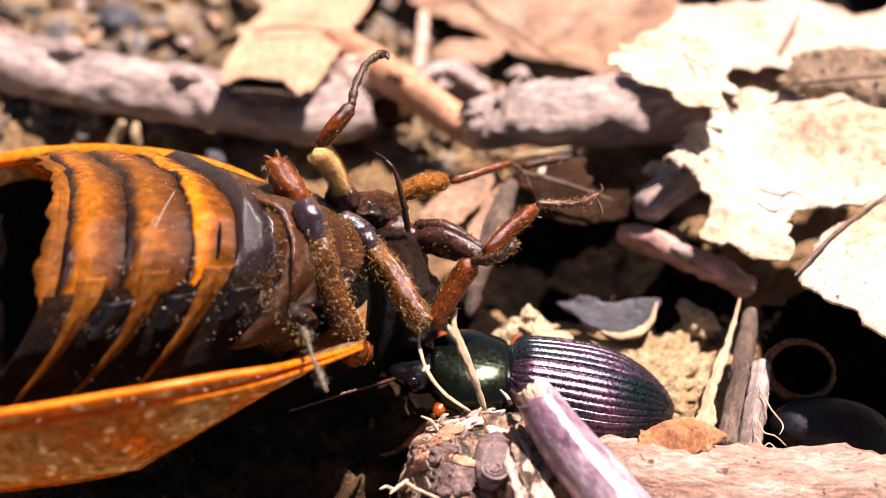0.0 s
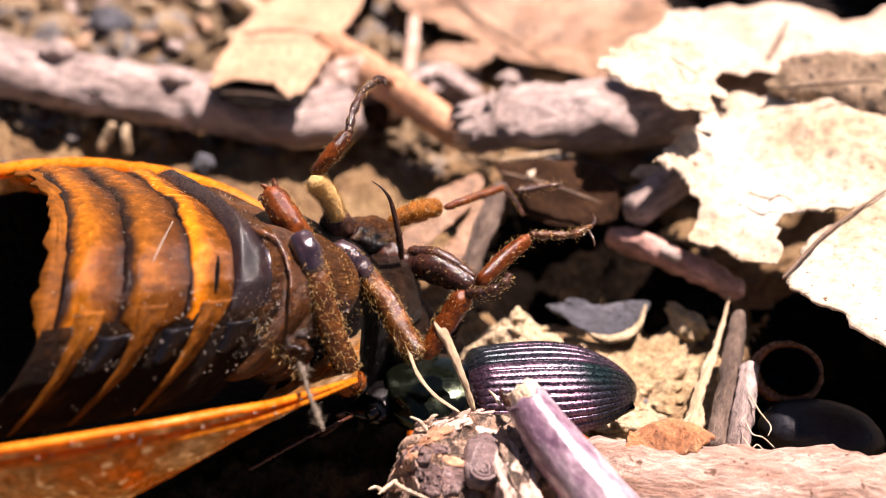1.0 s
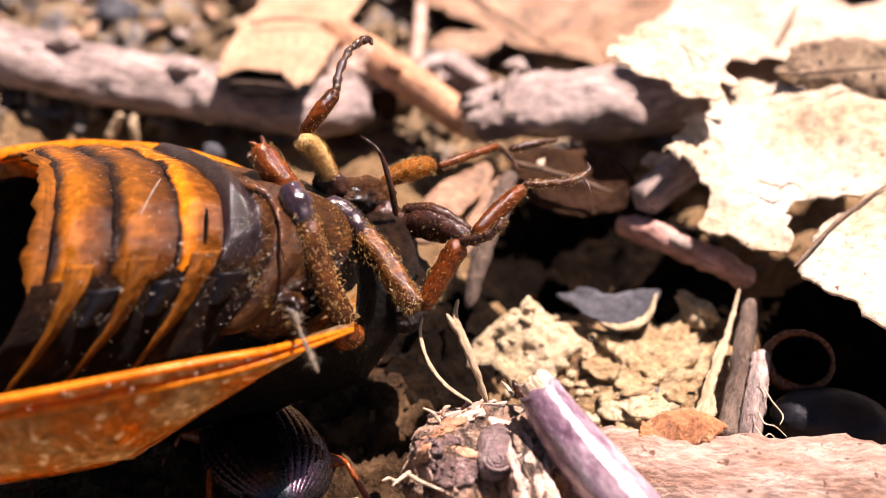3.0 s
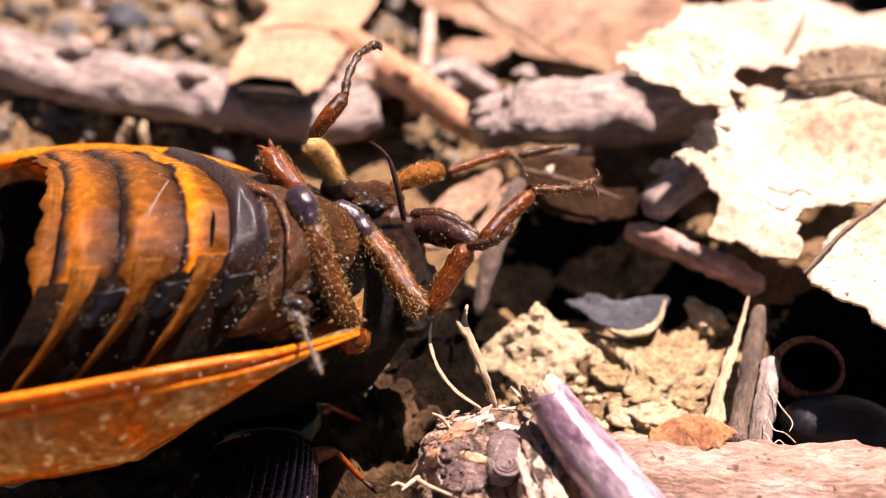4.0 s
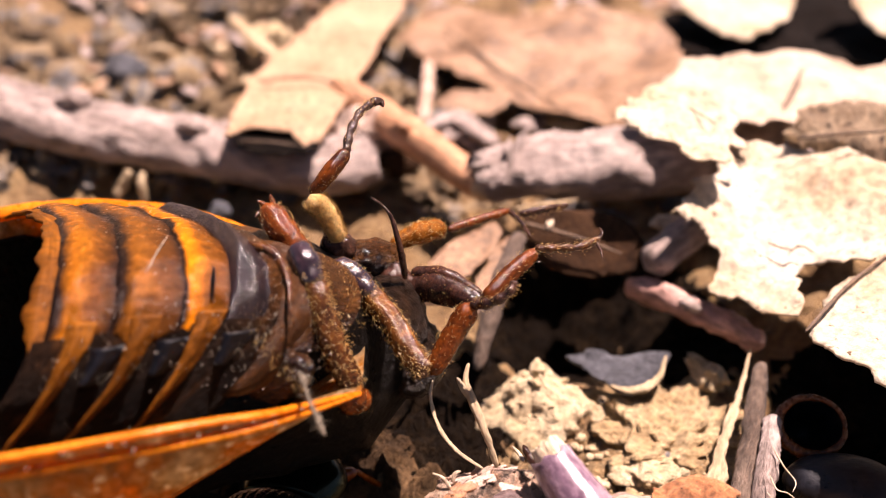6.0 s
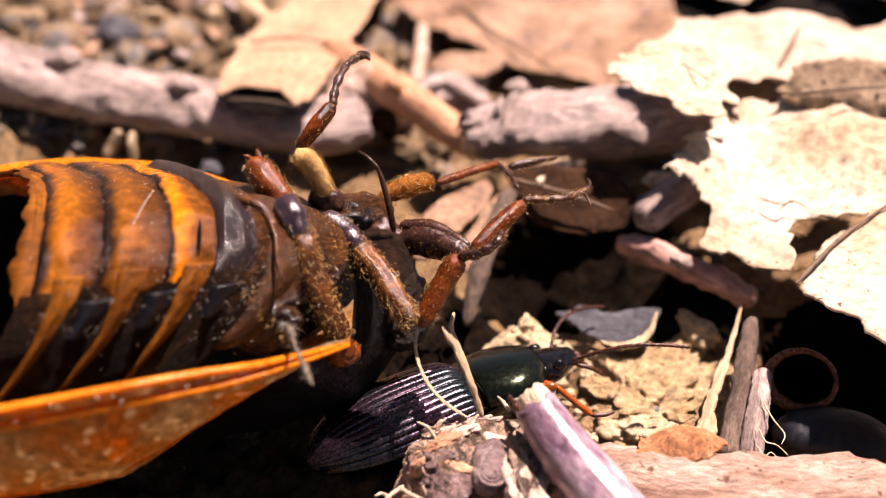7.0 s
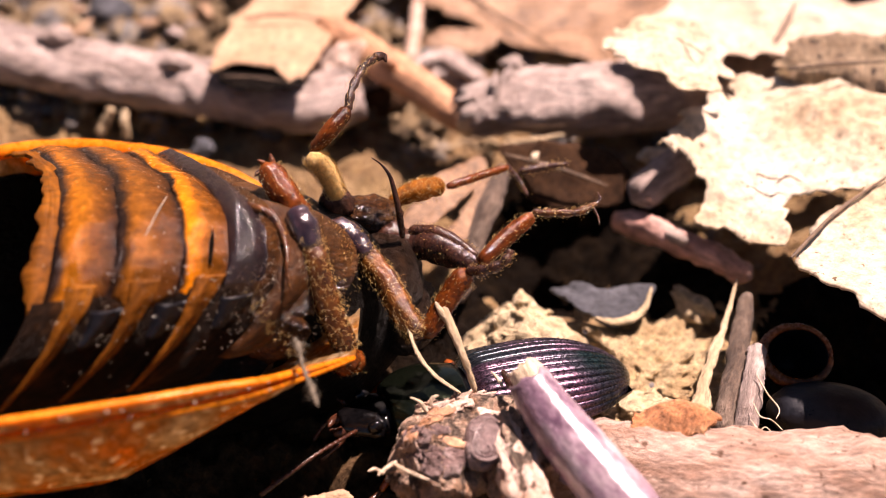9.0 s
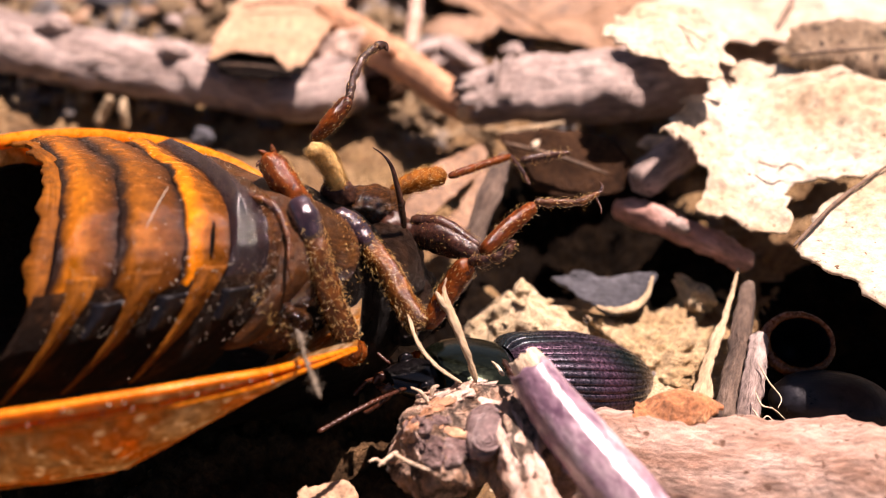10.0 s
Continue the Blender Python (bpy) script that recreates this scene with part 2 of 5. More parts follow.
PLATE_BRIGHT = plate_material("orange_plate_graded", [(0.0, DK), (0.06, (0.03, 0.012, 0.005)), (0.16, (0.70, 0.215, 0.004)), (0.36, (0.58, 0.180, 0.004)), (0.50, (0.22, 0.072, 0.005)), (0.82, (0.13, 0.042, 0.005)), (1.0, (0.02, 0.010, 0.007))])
# near-black, so that the shade inside the cavity lies in the colour
CAVITY_SHADE = material("cavity_shade", [(0.3, (0.0008, 0.0005, 0.0003)), (0.62, (0.003, 0.0016, 0.0008)), (0.8, (0.03, 0.012, 0.003))], 0.9, 4.0, 0.35, 0.8, spec=0.12)
BREAST_DARK = material("dark_breast", [(0.3, (0.006, 0.003, 0.0015)), (0.55, (0.025, 0.011, 0.004)), (0.75, (0.07, 0.03, 0.010))], 1.1, 4.0, 0.4, 0.9, spec=0.3)
MOULD = material("brown_leaf_mould", [(0.3, (0.036, 0.02, 0.01)), (0.5, (0.09, 0.052, 0.024)), (0.72, (0.22, 0.132, 0.066))], 0.7, 3.0, 0.9, 0.9, spec=0.15)
THORAX = material("brown_thorax", [(0.3, (0.016, 0.006, 0.003)), (0.5, (0.085, 0.032, 0.007)), (0.75, (0.22, 0.09, 0.02))], 0.9, 5.0, 0.2, 0.8, spec=0.6)
CHITIN_DARK = material("dark_chitin", [(0.3, (0.016, 0.007, 0.005)), (0.7, (0.07, 0.026, 0.014))], 1.2, 6.0, 0.2, 0.3, spec=0.5)
COXA = material("smooth_brown_plate", [(0.3, (0.016, 0.006, 0.002)), (0.5, (0.075, 0.026, 0.004)), (0.75, (0.19, 0.070, 0.011))], 0.9, 4.0, 0.38, 0.5, spec=0.3, through_light=0.15)
KNEE = material("purple_knee", [(0.3, (0.010, 0.005, 0.007)), (0.7, (0.055, 0.026, 0.030))], 1.6, 4.0, 0.16, 0.25, spec=0.6, coat=1.0)
FIBRE = material("fluffy_fibre", [(0.3, (0.15, 0.12, 0.085)), (0.7, (0.32, 0.27, 0.20))], 2.0, 6.0, 0.9, 0.4, through_light=0.4)
CHITIN_RED = material("red_chitin", [(0.3, (0.045, 0.010, 0.002)), (0.7, (0.30, 0.070, 0.006))], 1.4, 7.0, 0.18, 0.3, through_light=0.3, spec=0.5, speckle=(3.0, 0.66, (0.04, 0.012, 0.005)))
FEMUR = material("hairy_femur", [(0.3, (0.022, 0.007, 0.002)), (0.55, (0.095, 0.030, 0.004)), (0.75, (0.26, 0.092, 0.012))], 1.3, 6.0, 0.20, 0.35, spec=0.6, speckle=(9.0, 0.66, (0.50, 0.29, 0.08)))
DUST_GLINT = material("dust_glint", [(0.3, (0.20, 0.14, 0.08)), (0.7, (0.55, 0.46, 0.36))], 3.0, 6.0, 0.5, 0.0)
FUR_GOLD = material("golden_fur", [(0.3, (0.46, 0.24, 0.05)), (0.7, (0.88, 0.62, 0.24))], 2.5, 9.0, 0.5, 0.6, mottle=0.5)
HAIR_GOLD = material("golden_hair", [(0.3, (0.46, 0.28, 0.08)), (0.7, (0.80, 0.57, 0.22))], 2.0, 6.0, 0.35, 0.0, through_light=0.3)
HAIR_GREY = material("grey_hair", [(0.3, (0.34, 0.28, 0.20)), (0.7, (0.62, 0.55, 0.44))], 2.0, 6.0, 0.4, 0.0, through_light=0.3)

ELYTRA = material("metallic_elytra", [(0.36, (0.0168, 0.0364, 0.0364)), (0.5, (0.0588, 0.0504, 0.0672)), (0.64, (0.161, 0.0868, 0.1288))], 0.35, 9.0, 0.28, 0.12, metal=0.9, coat=0.15)
PRONOTUM = material("green_black_pronotum", [(0.3, (0.014, 0.020, 0.012)), (0.7, (0.026, 0.034, 0.020))], 0.4, 7.0, 0.19, 0.03, metal=0.9, coat=0.15, mottle=0.2)
BEETLE_BLACK = material("black_chitin", [(0.3, (0.0015, 0.0015, 0.002)), (0.7, (0.006, 0.005, 0.005))], 0.8, 7.0, 0.13, 0.05, spec=0.45)
BEETLE_LEG = material("rufous_leg", [(0.3, (0.20, 0.035, 0.004)), (0.7, (0.48, 0.11, 0.010))], 0.8, 6.0, 0.24, 0.15, through_light=0.15, coat=0.4)
SHELL_BLACK = material("dull_black_shell", [(0.3, (0.003, 0.003, 0.005)), (0.7, (0.010, 0.011, 0.016))], 0.8, 3.0, 0.36, 0.3, spec=0.3)
RIM_DARK = material("dark_amber", [(0.3, (0.045, 0.012, 0.002)), (0.7, (0.17, 0.05, 0.006))], 0.8, 6.0, 0.28, 0.3)
BEETLE_TARSUS = material("dark_rufous", [(0.3, (0.025, 0.008, 0.005)), (0.7, (0.09, 0.03, 0.014))], 0.8, 6.0, 0.3, 0.2)
DROP = bpy.data.materials.new("water_drop")
DROP.use_nodes = True
DROP.node_tree.nodes["Principled BSDF"].inputs["Transmission Weight"].default_value = 1.0
DROP.node_tree.nodes["Principled BSDF"].inputs["Roughness"].default_value = 0.02
DROP.node_tree.nodes["Principled BSDF"].inputs["IOR"].default_value = 1.33


# ---- mesh helpers, all in working units ----
def build(name, verts, faces, mat, parent=None, label="", grain=None, smooth=True, origin=(0, 0, 0)):
    """One mesh object; verts are in the parent's space, origin is the part's own pivot in it."""
    v = np.asarray(verts, float)
    g = v if grain is None else np.asarray(grain, float)
    o = np.asarray(origin, float)
    me = bpy.data.meshes.new(name)
    me.from_pydata(((v - o) * U).tolist(), [], [tuple(f) for f in faces])
    at = me.attributes.new("grain", "FLOAT_VECTOR", "POINT")
    at.data.foreach_set("vector", g.astype(np.float32).ravel())
    me.materials.append(mat)
    if smooth:
        me.polygons.foreach_set("use_smooth", [True] * len(me.polygons))
    ob = new(name, me)
    ob.location = o * U
    if parent:
        ob.parent = parent
    if label:
        tagged(ob, label)
    return ob


# the "black decaying leaves" are near-black sheets standing for shaded gaps
GROUPS = {"pebble": "pebbles between the twigs", "clay_clod": "clay clods on the soil", "stalk": "stalks beside the empty shell", "grass_stub": "straw stubs by the branch",
          "water_drop": "glinting drops", "leaf_scrap": "leaf scraps", "litter_twig": "twigs in the litter", "root_thread": "frayed root threads", "pale_leaf": "bleached leaf fragments", "leaf_strip": "torn leaf strips", "shade_sheet": "black decaying leaves", "crumpled_leaf": "bleached leaves"}


def thing(name, label, category, at=(0, 0, 0), group="", kind=""):
    ob = new(name)
    ob.empty_display_size = 0.002
    ob.location = Vector(at) * U
    return tagged(ob, label, category, group or GROUPS.get(name, ""), kind)


def lump(p, scale, seed=0.0, octaves=4):
    return noise.fractal(Vector((p[0] * scale + seed * 7.3, p[1] * scale - seed * 3.1, p[2] * scale + seed)), 0.9, 2.1, octaves)


def curve(points, per=8):
    """Catmull-Rom through the points."""
    p = [np.asarray(q, float) for q in points]
    p = [2 * p[0] - p[1]] + p + [2 * p[-1] - p[-2]]
    out = []
    for i in range(1, len(p) - 2):
        for k in range(per):
            t = k / per
            a, b, c, d = p[i - 1:i + 3]
            out.append(0.5 * (2 * b + (c - a) * t + (2 * a - 5 * b + 4 * c - d) * t * t + (3 * b - a - 3 * c + d) * t ** 3))
    out.append(p[-2])
    return np.array(out)


def tube(points, radii, sides=14, per=8, rough=0.0, scale=0.8, seed=0.0, flat=1.0, ragged=0.0, round_ends=True):
    """A rounded rod along a smooth line; returns verts, faces, grain."""
    path = curve(points, per)
    n = len(path)
    rad = np.interp(np.linspace(0, 1, n), np.linspace(0, 1, len(radii)), radii)
    tan = np.gradient(path, axis=0)
    tan /= np.linalg.norm(tan, axis=1)[:, None] + 1e-9
    ref = np.array([0, 0, 1.0]) if abs(tan[0][2]) < 0.85 else np.array([0, 1.0, 0])
    verts, grain, along = [], [], 0.0
    x = np.cross(tan[0], ref)
    x /= np.linalg.norm(x)
    for i in range(n):
        x = x - tan[i] * (x @ tan[i])
        x /= np.linalg.norm(x)
        y = np.cross(tan[i], x)
        along += np.linalg.norm(path[i] - path[i - 1]) if i else 0
        end = min(i, n - 1 - i)
        shrink = 1.0 if not round_ends or end > 1 else (0.62, 0.92)[end]
        for k in range(sides):
            a = 2 * math.pi * k / sides
            r = rad[i] * shrink
            d = x * math.cos(a) + y * math.sin(a) * flat
            p = path[i] + d * r
            if rough:
                p = p + d * rad[i] * rough * lump(p, scale / max(rad[i], 0.2), seed)
            if ragged and end == 0:
                p = p + tan[i] * ragged * rad[i] * lump(p * 3, 2.0, seed + 3) * (1 if i else -1)
            verts.append(p)
            grain.append((rad[i] * math.cos(a), rad[i] * math.sin(a), along))
    faces = [(i * sides + k, i * sides + (k + 1) % sides, (i + 1) * sides + (k + 1) % sides, (i + 1) * sides + k)
             for i in range(n - 1) for k in range(sides)]
    for i, s in ((0, -1), (n - 1, 1)):
        c = len(verts)
        verts.append(path[i] + tan[i] * s * rad[i] * (0.35 if round_ends else 0.0))
        grain.append((0, 0, along if i else 0))
        ring = [i * sides + k for k in range(sides)]
        faces += [(ring[k], ring[(k + 1) % sides], c) if s > 0 else (ring[(k + 1) % sides], ring[k], c) for k in range(sides)]
    return np.array(verts), faces, np.array(grain)


def rod(name, points, radii, mat, parent=None, label="", origin=None, **kw):
    v, f, g = tube(points, radii, **kw)
    return build(name, v, f, mat, parent, label, g, origin=origin if origin is not None else (0, 0, 0))


def join(*meshes):
    """Several (verts, faces, grain) as one."""
    vs, fs, gs, k = [], [], [], 0
    for v, f, g in meshes:
        vs.append(np.asarray(v)), gs.append(np.asarray(g))
        fs += [tuple(i + k for i in q) for q in f]
        k += len(v)
    return np.concatenate(vs), fs, np.concatenate(gs)


def blob(centre, size, seed=0.0, amp=0.25, scale=0.5, levels=3, turn=0.0, cut=0.0):
    """A lumpy stone or clod; returns verts, faces, grain."""
    bm = bmesh.new()
    bmesh.ops.create_icosphere(bm, subdivisions=levels, radius=1.0)
    c, s = math.cos(turn), math.sin(turn)
    v = []
    for w in bm.verts:
        p = np.array(w.co)
        k = 1 + amp * 1.6 * lump(p, 0.9 + scale, seed, 5)
        if cut:
            k = min(k, 1 + cut - 0.5 * abs(lump(p, 0.5, seed + 9, 1)))
        p = p * k * np.asarray(size)
        v.append((centre[0] + p[0] * c - p[1] * s, centre[1] + p[0] * s + p[1] * c, centre[2] + p[2]))
    f = [[w.index for w in q.verts] for q in bm.faces]
    bm.free()
    return np.array(v), f, np.array(v)


def inside(poly, x, y):
    hit = np.zeros(x.shape, bool)
    j = len(poly) - 1
    for i in range(len(poly)):
        (xi, yi), (xj, yj) = poly[i], poly[j]
        if yi != yj:
            hit ^= ((yi > y) != (yj > y)) & (x < (xj - xi) * (y - yi) / (yj - yi) + xi)
        j = i
    return hit


def sheet(outline, step=0.22, ragged=0.5, curl=0.25, curl_scale=0.18, thick=0.09, seed=0.0, bow=0.0, holes=()):
    """A thin dry leaf inside a closed outline: ragged rim, crumpled surface, real thickness. Returns verts, faces, grain."""
    o = np.asarray(outline, float)
    c = o.mean(0)
    _, _, vt = np.linalg.svd(o - c)
    ax, ay, az = vt
    if az[2] < 0:
        az = -az
    ay = np.cross(az, ax)
    q = np.stack([(o - c) @ ax, (o - c) @ ay], 1)
    h = (o - c) @ az
    dense = curve(np.vstack([q, q[:1]]), 10)[:-1]
    rim = [p + ragged * np.array([noise.fractal(Vector((p[0] * 1.1, p[1] * 1.1, seed)), 0.7, 2.2, 4),
                                  noise.fractal(Vector((p[0] * 1.1, p[1] * 1.1, seed + 5)), 0.7, 2.2, 4)]) for p in dense]
    rim = np.array(rim)
    lo, hi = rim.min(0) - step, rim.max(0) + step
    nx, ny = [int((hi - lo)[k] / step) + 2 for k in (0, 1)]
    gx, gy = np.meshgrid(lo[0] + step * np.arange(nx), lo[1] + step * np.arange(ny), indexing="ij")
    cells = inside(rim, gx + step / 2, gy + step / 2)
    for hx, hy, hr in holes:
        d = np.hypot(gx - hx, gy - hy) + 0.4 * np.sin(gx * 3 + gy * 2)
        cells &= d > hr
    used = np.zeros(gx.shape, bool)
    quads = [(i, j) for i in range(nx - 1) for j in range(ny - 1) if cells[i, j]]
    for i, j in quads:
        used[i:i + 2, j:j + 2] = True
    idx = -np.ones(gx.shape, int)
    idx[used] = np.arange(used.sum())
    x, y = gx[used].copy(), gy[used].copy()
    # draw the outermost points onto the rim
    touch = np.zeros(len(x), int)
    for i, j in quads:
        for a, b in ((0, 0), (1, 0), (1, 1), (0, 1)):
            touch[idx[i + a, j + b]] += 1
    for k in np.nonzero(touch < 4)[0]:
        d = (rim[:, 0] - x[k]) ** 2 + (rim[:, 1] - y[k]) ** 2
        m = d.argmin()
        if d[m] < (1.3 * step) ** 2:
            x[k], y[k] = rim[m]
    w = 1 / ((x[:, None] - q[:, 0]) ** 2 + (y[:, None] - q[:, 1]) ** 2 + 0.3)
    z = (w * h).sum(1) / w.sum(1)
    half = np.abs(q).max(0) + 1e-6
    z += bow * (1 - (y / half[1]) ** 2)
    z += [curl * 2 * noise.fractal(Vector((a * curl_scale, b * curl_scale, seed + 2)), 0.8, 2.1, 4) +
          0.10 * curl * noise.noise(Vector((a * 2.2, b * 2.2, seed))) for a, b in zip(x, y)]
    top = c + x[:, None] * ax + y[:, None] * ay + z[:, None] * az
    n = len(top)
    verts = np.concatenate([top, top - az * thick])
    faces = []
    edges = {}
    for i, j in quads:
        r = [idx[i, j], idx[i + 1, j], idx[i + 1, j + 1], idx[i, j + 1]]
        faces += [tuple(r), tuple(k + n for k in reversed(r))]
        for a, b in zip(r, r[1:] + r[:1]):
            if (b, a) in edges:
                del edges[(b, a)]
            else:
                edges[(a, b)] = True
    faces += [(b, a, a + n, b + n) for a, b in edges]
    g = np.stack([np.r_[x, x], np.r_[y, y], np.zeros(2 * n)], 1)
    return verts, faces, g


def hairs(points, normals, length, width, seed=0, lean=(0, 0, 0), spread=0.5):
    """Fine tapered three-sided bristles."""
    rnd = np.random.RandomState(seed)
    vs, fs = [], []
    for p, nrm in zip(points, normals):
        d = np.asarray(nrm) + np.asarray(lean) + spread * rnd.normal(size=3)
        d /= np.linalg.norm(d)
        a = np.cross(d, rnd.normal(size=3))
        a /= np.linalg.norm(a)
        b = np.cross(d, a)
        L = length * rnd.uniform(0.6, 1.3)
        k = len(vs)
        vs += [p + a * width, p - a * width * 0.5 + b * width * 0.87, p - a * width * 0.5 - b * width * 0.87, p + d * L]
        fs += [(k, k + 1, k + 3), (k + 1, k + 2, k + 3), (k + 2, k, k + 3)]
    return np.array(vs), fs, np.array(vs)


def tube_hairs(points, radii, count, length, width=0.02, seed=0, lean=(0, 0, 0)):
    v, f, _ = tube(points, radii)
    rnd = np.random.RandomState(seed)
    sides = 14
    body = len(v) - 2
    pick = rnd.randint(sides, body - sides, count)
    path = curve(points, 8)
    centre = path[np.minimum(pick // sides, len(path) - 1)]
    nrm = v[pick] - centre
    nrm /= np.linalg.norm(nrm, axis=1)[:, None] + 1e-9
    jit = rnd.normal(scale=0.05, size=(count, 3))
    return hairs(v[pick] + jit, nrm, length, width, seed, lean)


# ---- ground ----
def ground_height(x, y):
    p = Vector((x, y, 0))
    z = -0.5 + 0.9 * noise.fractal(p * 0.11, 0.8, 2.1, 3) + 0.55 * noise.fractal(p * 0.6, 0.6, 2.2, 6)
    z -= 1.9 * math.exp(-((x + 2.6) ** 2 + (y + 13.0) ** 2) / 14)
    z -= 4.6 * math.exp(-((x - 4.8) ** 2 / 20 + (y - 0.6) ** 2 / 10))
    z -= 1.2 * math.exp(-((x - 13.5) ** 2 + (y + 6.0) ** 2) / 9)
    return z


def ground_sheet():
    n = 210
    s = np.linspace(-1, 1, n)
    line = 25 * s + 500 * np.sign(s) * np.maximum(np.abs(s) - 0.86, 0) ** 2 * 500
    v, f = [], []
    for j in range(n):
        for i in range(n):
            x, y = line[i] + 0.5, line[j] + 2
            v.append((x, y, ground_height(x, y)))
    f = [(j * n + i, j * n + i + 1, (j + 1) * n + i + 1, (j + 1) * n + i) for j in range(n - 1) for i in range(n - 1)]
    return tagged(build("ground", v, f, SOIL), "yellow-brown clay soil, crumbly and dry", "ground", kind="structure")


ground_sheet()


def scatter(name, label, category, count, box, sizes, mat, seed, levels=1, lift=0.2, amp=0.5):
    rnd = random.Random(seed)
    parts = []
    for k in range(count):
        x, y = rnd.uniform(box[0], box[2]), rnd.uniform(box[1], box[3])
        r = rnd.uniform(*sizes) * rnd.uniform(0.6, 1.0)
        if math.hypot(x - 12.6, y + 6.5) < 2.6 or (-3 < x < 10.5 and -4.2 < y < 4.5):
            continue
        parts.append(blob((x, y, ground_height(x, y) + r * lift), (r, r * rnd.uniform(0.6, 1), r * rnd.uniform(0.4, 0.9)), seed + k, amp, 1.2, levels, rnd.uniform(0, 6)))
    v, f, g = join(*parts)
    return tagged(build(name, v, f, mat, grain=g), label, category, kind="stuff")


scatter("soil_crumbs", "small crumbs of dry yellow clay lying on the soil", "soil", 420, (0.5, -16, 12, -4.6), (0.06, 0.26), CLOD, 11, 1)
scatter("fine_grit", "fine brown and grey grit on the ground", "grit", 500, (-24, -16, 24, 30), (0.1, 0.45), GRIT, 12, 1)
scatter("soil_lumps", "lumpy brown and yellow soil between the twigs", "soil", 620, (-32, 9, -1, 36), (0.3, 1.2), GRIT, 13, 3, 0.0, 0.95)
scatter("litter_lumps", "brown soil lumps and grit among dead leaves", "soil", 340, (-2, 5, 28, 36), (0.3, 1.0), GRIT, 14, 3, 0.0, 0.95)


def litter_bits(name, label, count, box, mat, seed):
    """Scraps of bark and leaf, each a small bent flake, lying over one another."""
    rnd = random.Random(seed)
    parts = []
    for k in range(count):
        x, y = rnd.uniform(box[0], box[2]), rnd.uniform(box[1], box[3])
        a, L, w = rnd.uniform(0, 6.28), rnd.uniform(0.6, 2.2), rnd.uniform(0.12, 0.5)
        d = np.array((math.cos(a), math.sin(a), rnd.uniform(-0.3, 0.3))) * L / 2
        c = np.array((x, y, ground_height(x, y) + rnd.uniform(0.15, 0.8)))
        parts.append(tube([c - d, c + (0, 0, rnd.uniform(-0.1, 0.3)), c + d], [w * 0.6, w, w * 0.5], sides=7, per=3, rough=0.5, scale=1.2, seed=k, flat=rnd.uniform(0.25, 0.9)))
    v, f, g = join(*parts)
    return tagged(build(name, v, f, mat, grain=g), label, "litter", kind="stuff")


litter_bits("bark_bits", "bits of grey bark and stalk among the soil", 200, (-32, 9, 28, 36), BARK_GREY, 51)
litter_bits("leaf_bits", "bits of brown dead leaf among the soil", 200, (-32, 9, 28, 36), LEAF_BROWN, 52)
litter_bits("straw_bits", "bits of pale straw among the soil", 70, (-32, 9, 28, 36), STRAW, 53)


def stone(name, label, centre, size, mat, seed, category="stone", **kw):
    v, f, g = blob(centre, size, seed, **kw)
    if name == "clay_clod":
        t = thing(name, label, category, centre)
        o = np.asarray(centre, float)
        build("body", v - o, f, mat, t, grain=g)
        rnd = random.Random(seed)
        for k in range(7):
            p = v[rnd.choice([i for i in range(len(v)) if v[i][2] > centre[2]])]
            r = rnd.uniform(0.1, 0.26)
            v2, f2, g2 = blob(p - o, (r, r * 0.8, r * 0.6), seed + k, 0.5, 0.9, 2)
            build("crumb", v2, f2, mat, t, grain=g2 + p)
        return t
    return tagged(build(name, v, f, mat, grain=g), label, category, GROUPS.get(name, ""))


def wedge_clod():
    """The pale clod: a blunt pyramid with a broken face, crumbs on it."""
    at = np.array((3.15, -6.25, -0.25))
    t = thing("clay_clod", "pale yellow crumbly clay clod with a pointed sunlit top", "clod", at)
    v, f, g = blob((0, 0, 0), (1.0, 1.0, 1.0), 3, 0.22, 0.9, 5, 0.0)
    for i, p in enumerate(v):
        up = min(max((p[2] + 0.6) / 1.7, 0.0), 1.0)
        k = 1 - 0.55 * up ** 1.3
        step = 0.12 * math.floor(3 * lump(p, 0.8, 5) + 0.5)
        v[i] = (p[0] * 1.95 * k - 0.18 * up + step * 0.5, p[1] * 1.5 * k + 0.75 * up, p[2] * 1.05 + 0.2 + 0.15 * step)
    build("body", v, f, CLOD, t, grain=v + at)
    rnd = random.Random(4)
    top = [p for p in v if p[2] > 0.1]
    for k in range(9):
        p = rnd.choice(top)
        r = rnd.uniform(0.08, 0.24)
        v2, f2, g2 = blob(p, (r, r * 0.8, r * 0.6), 40 + k, 0.5, 0.9, 2)
        build("crumb", v2, f2, CLOD, t, grain=g2 + at)


wedge_clod()
stone("clay_clod", "small yellow clay clod beside the twig", (6.3, -9.3, -0.15), (1.1, 0.7, 0.4), CLOD, 5, "clod", amp=0.4, levels=4, turn=-0.3)
stone("clay_clod", "broad crumbly bed of ochre clay", (7.3, -7.3, -0.55), (2.9, 2.5, 0.66), OCHRE, 6, "clod", amp=0.4, levels=6, turn=0.8, scale=2.2)
stone("pale_pebble", "pale tan pebble half buried in shade", (9.09, -4.39, 0.10), (0.55, 0.95, 0.45), CLOD, 9, "stone", amp=0.3, levels=3, turn=0.5)
for k, (c, r) in enumerate((((8.35, 1.6, 2.6), 0.5), ((9.25, 0.75, 2.2), 0.34), ((3.62, -0.15, 3.6), 0.2))):
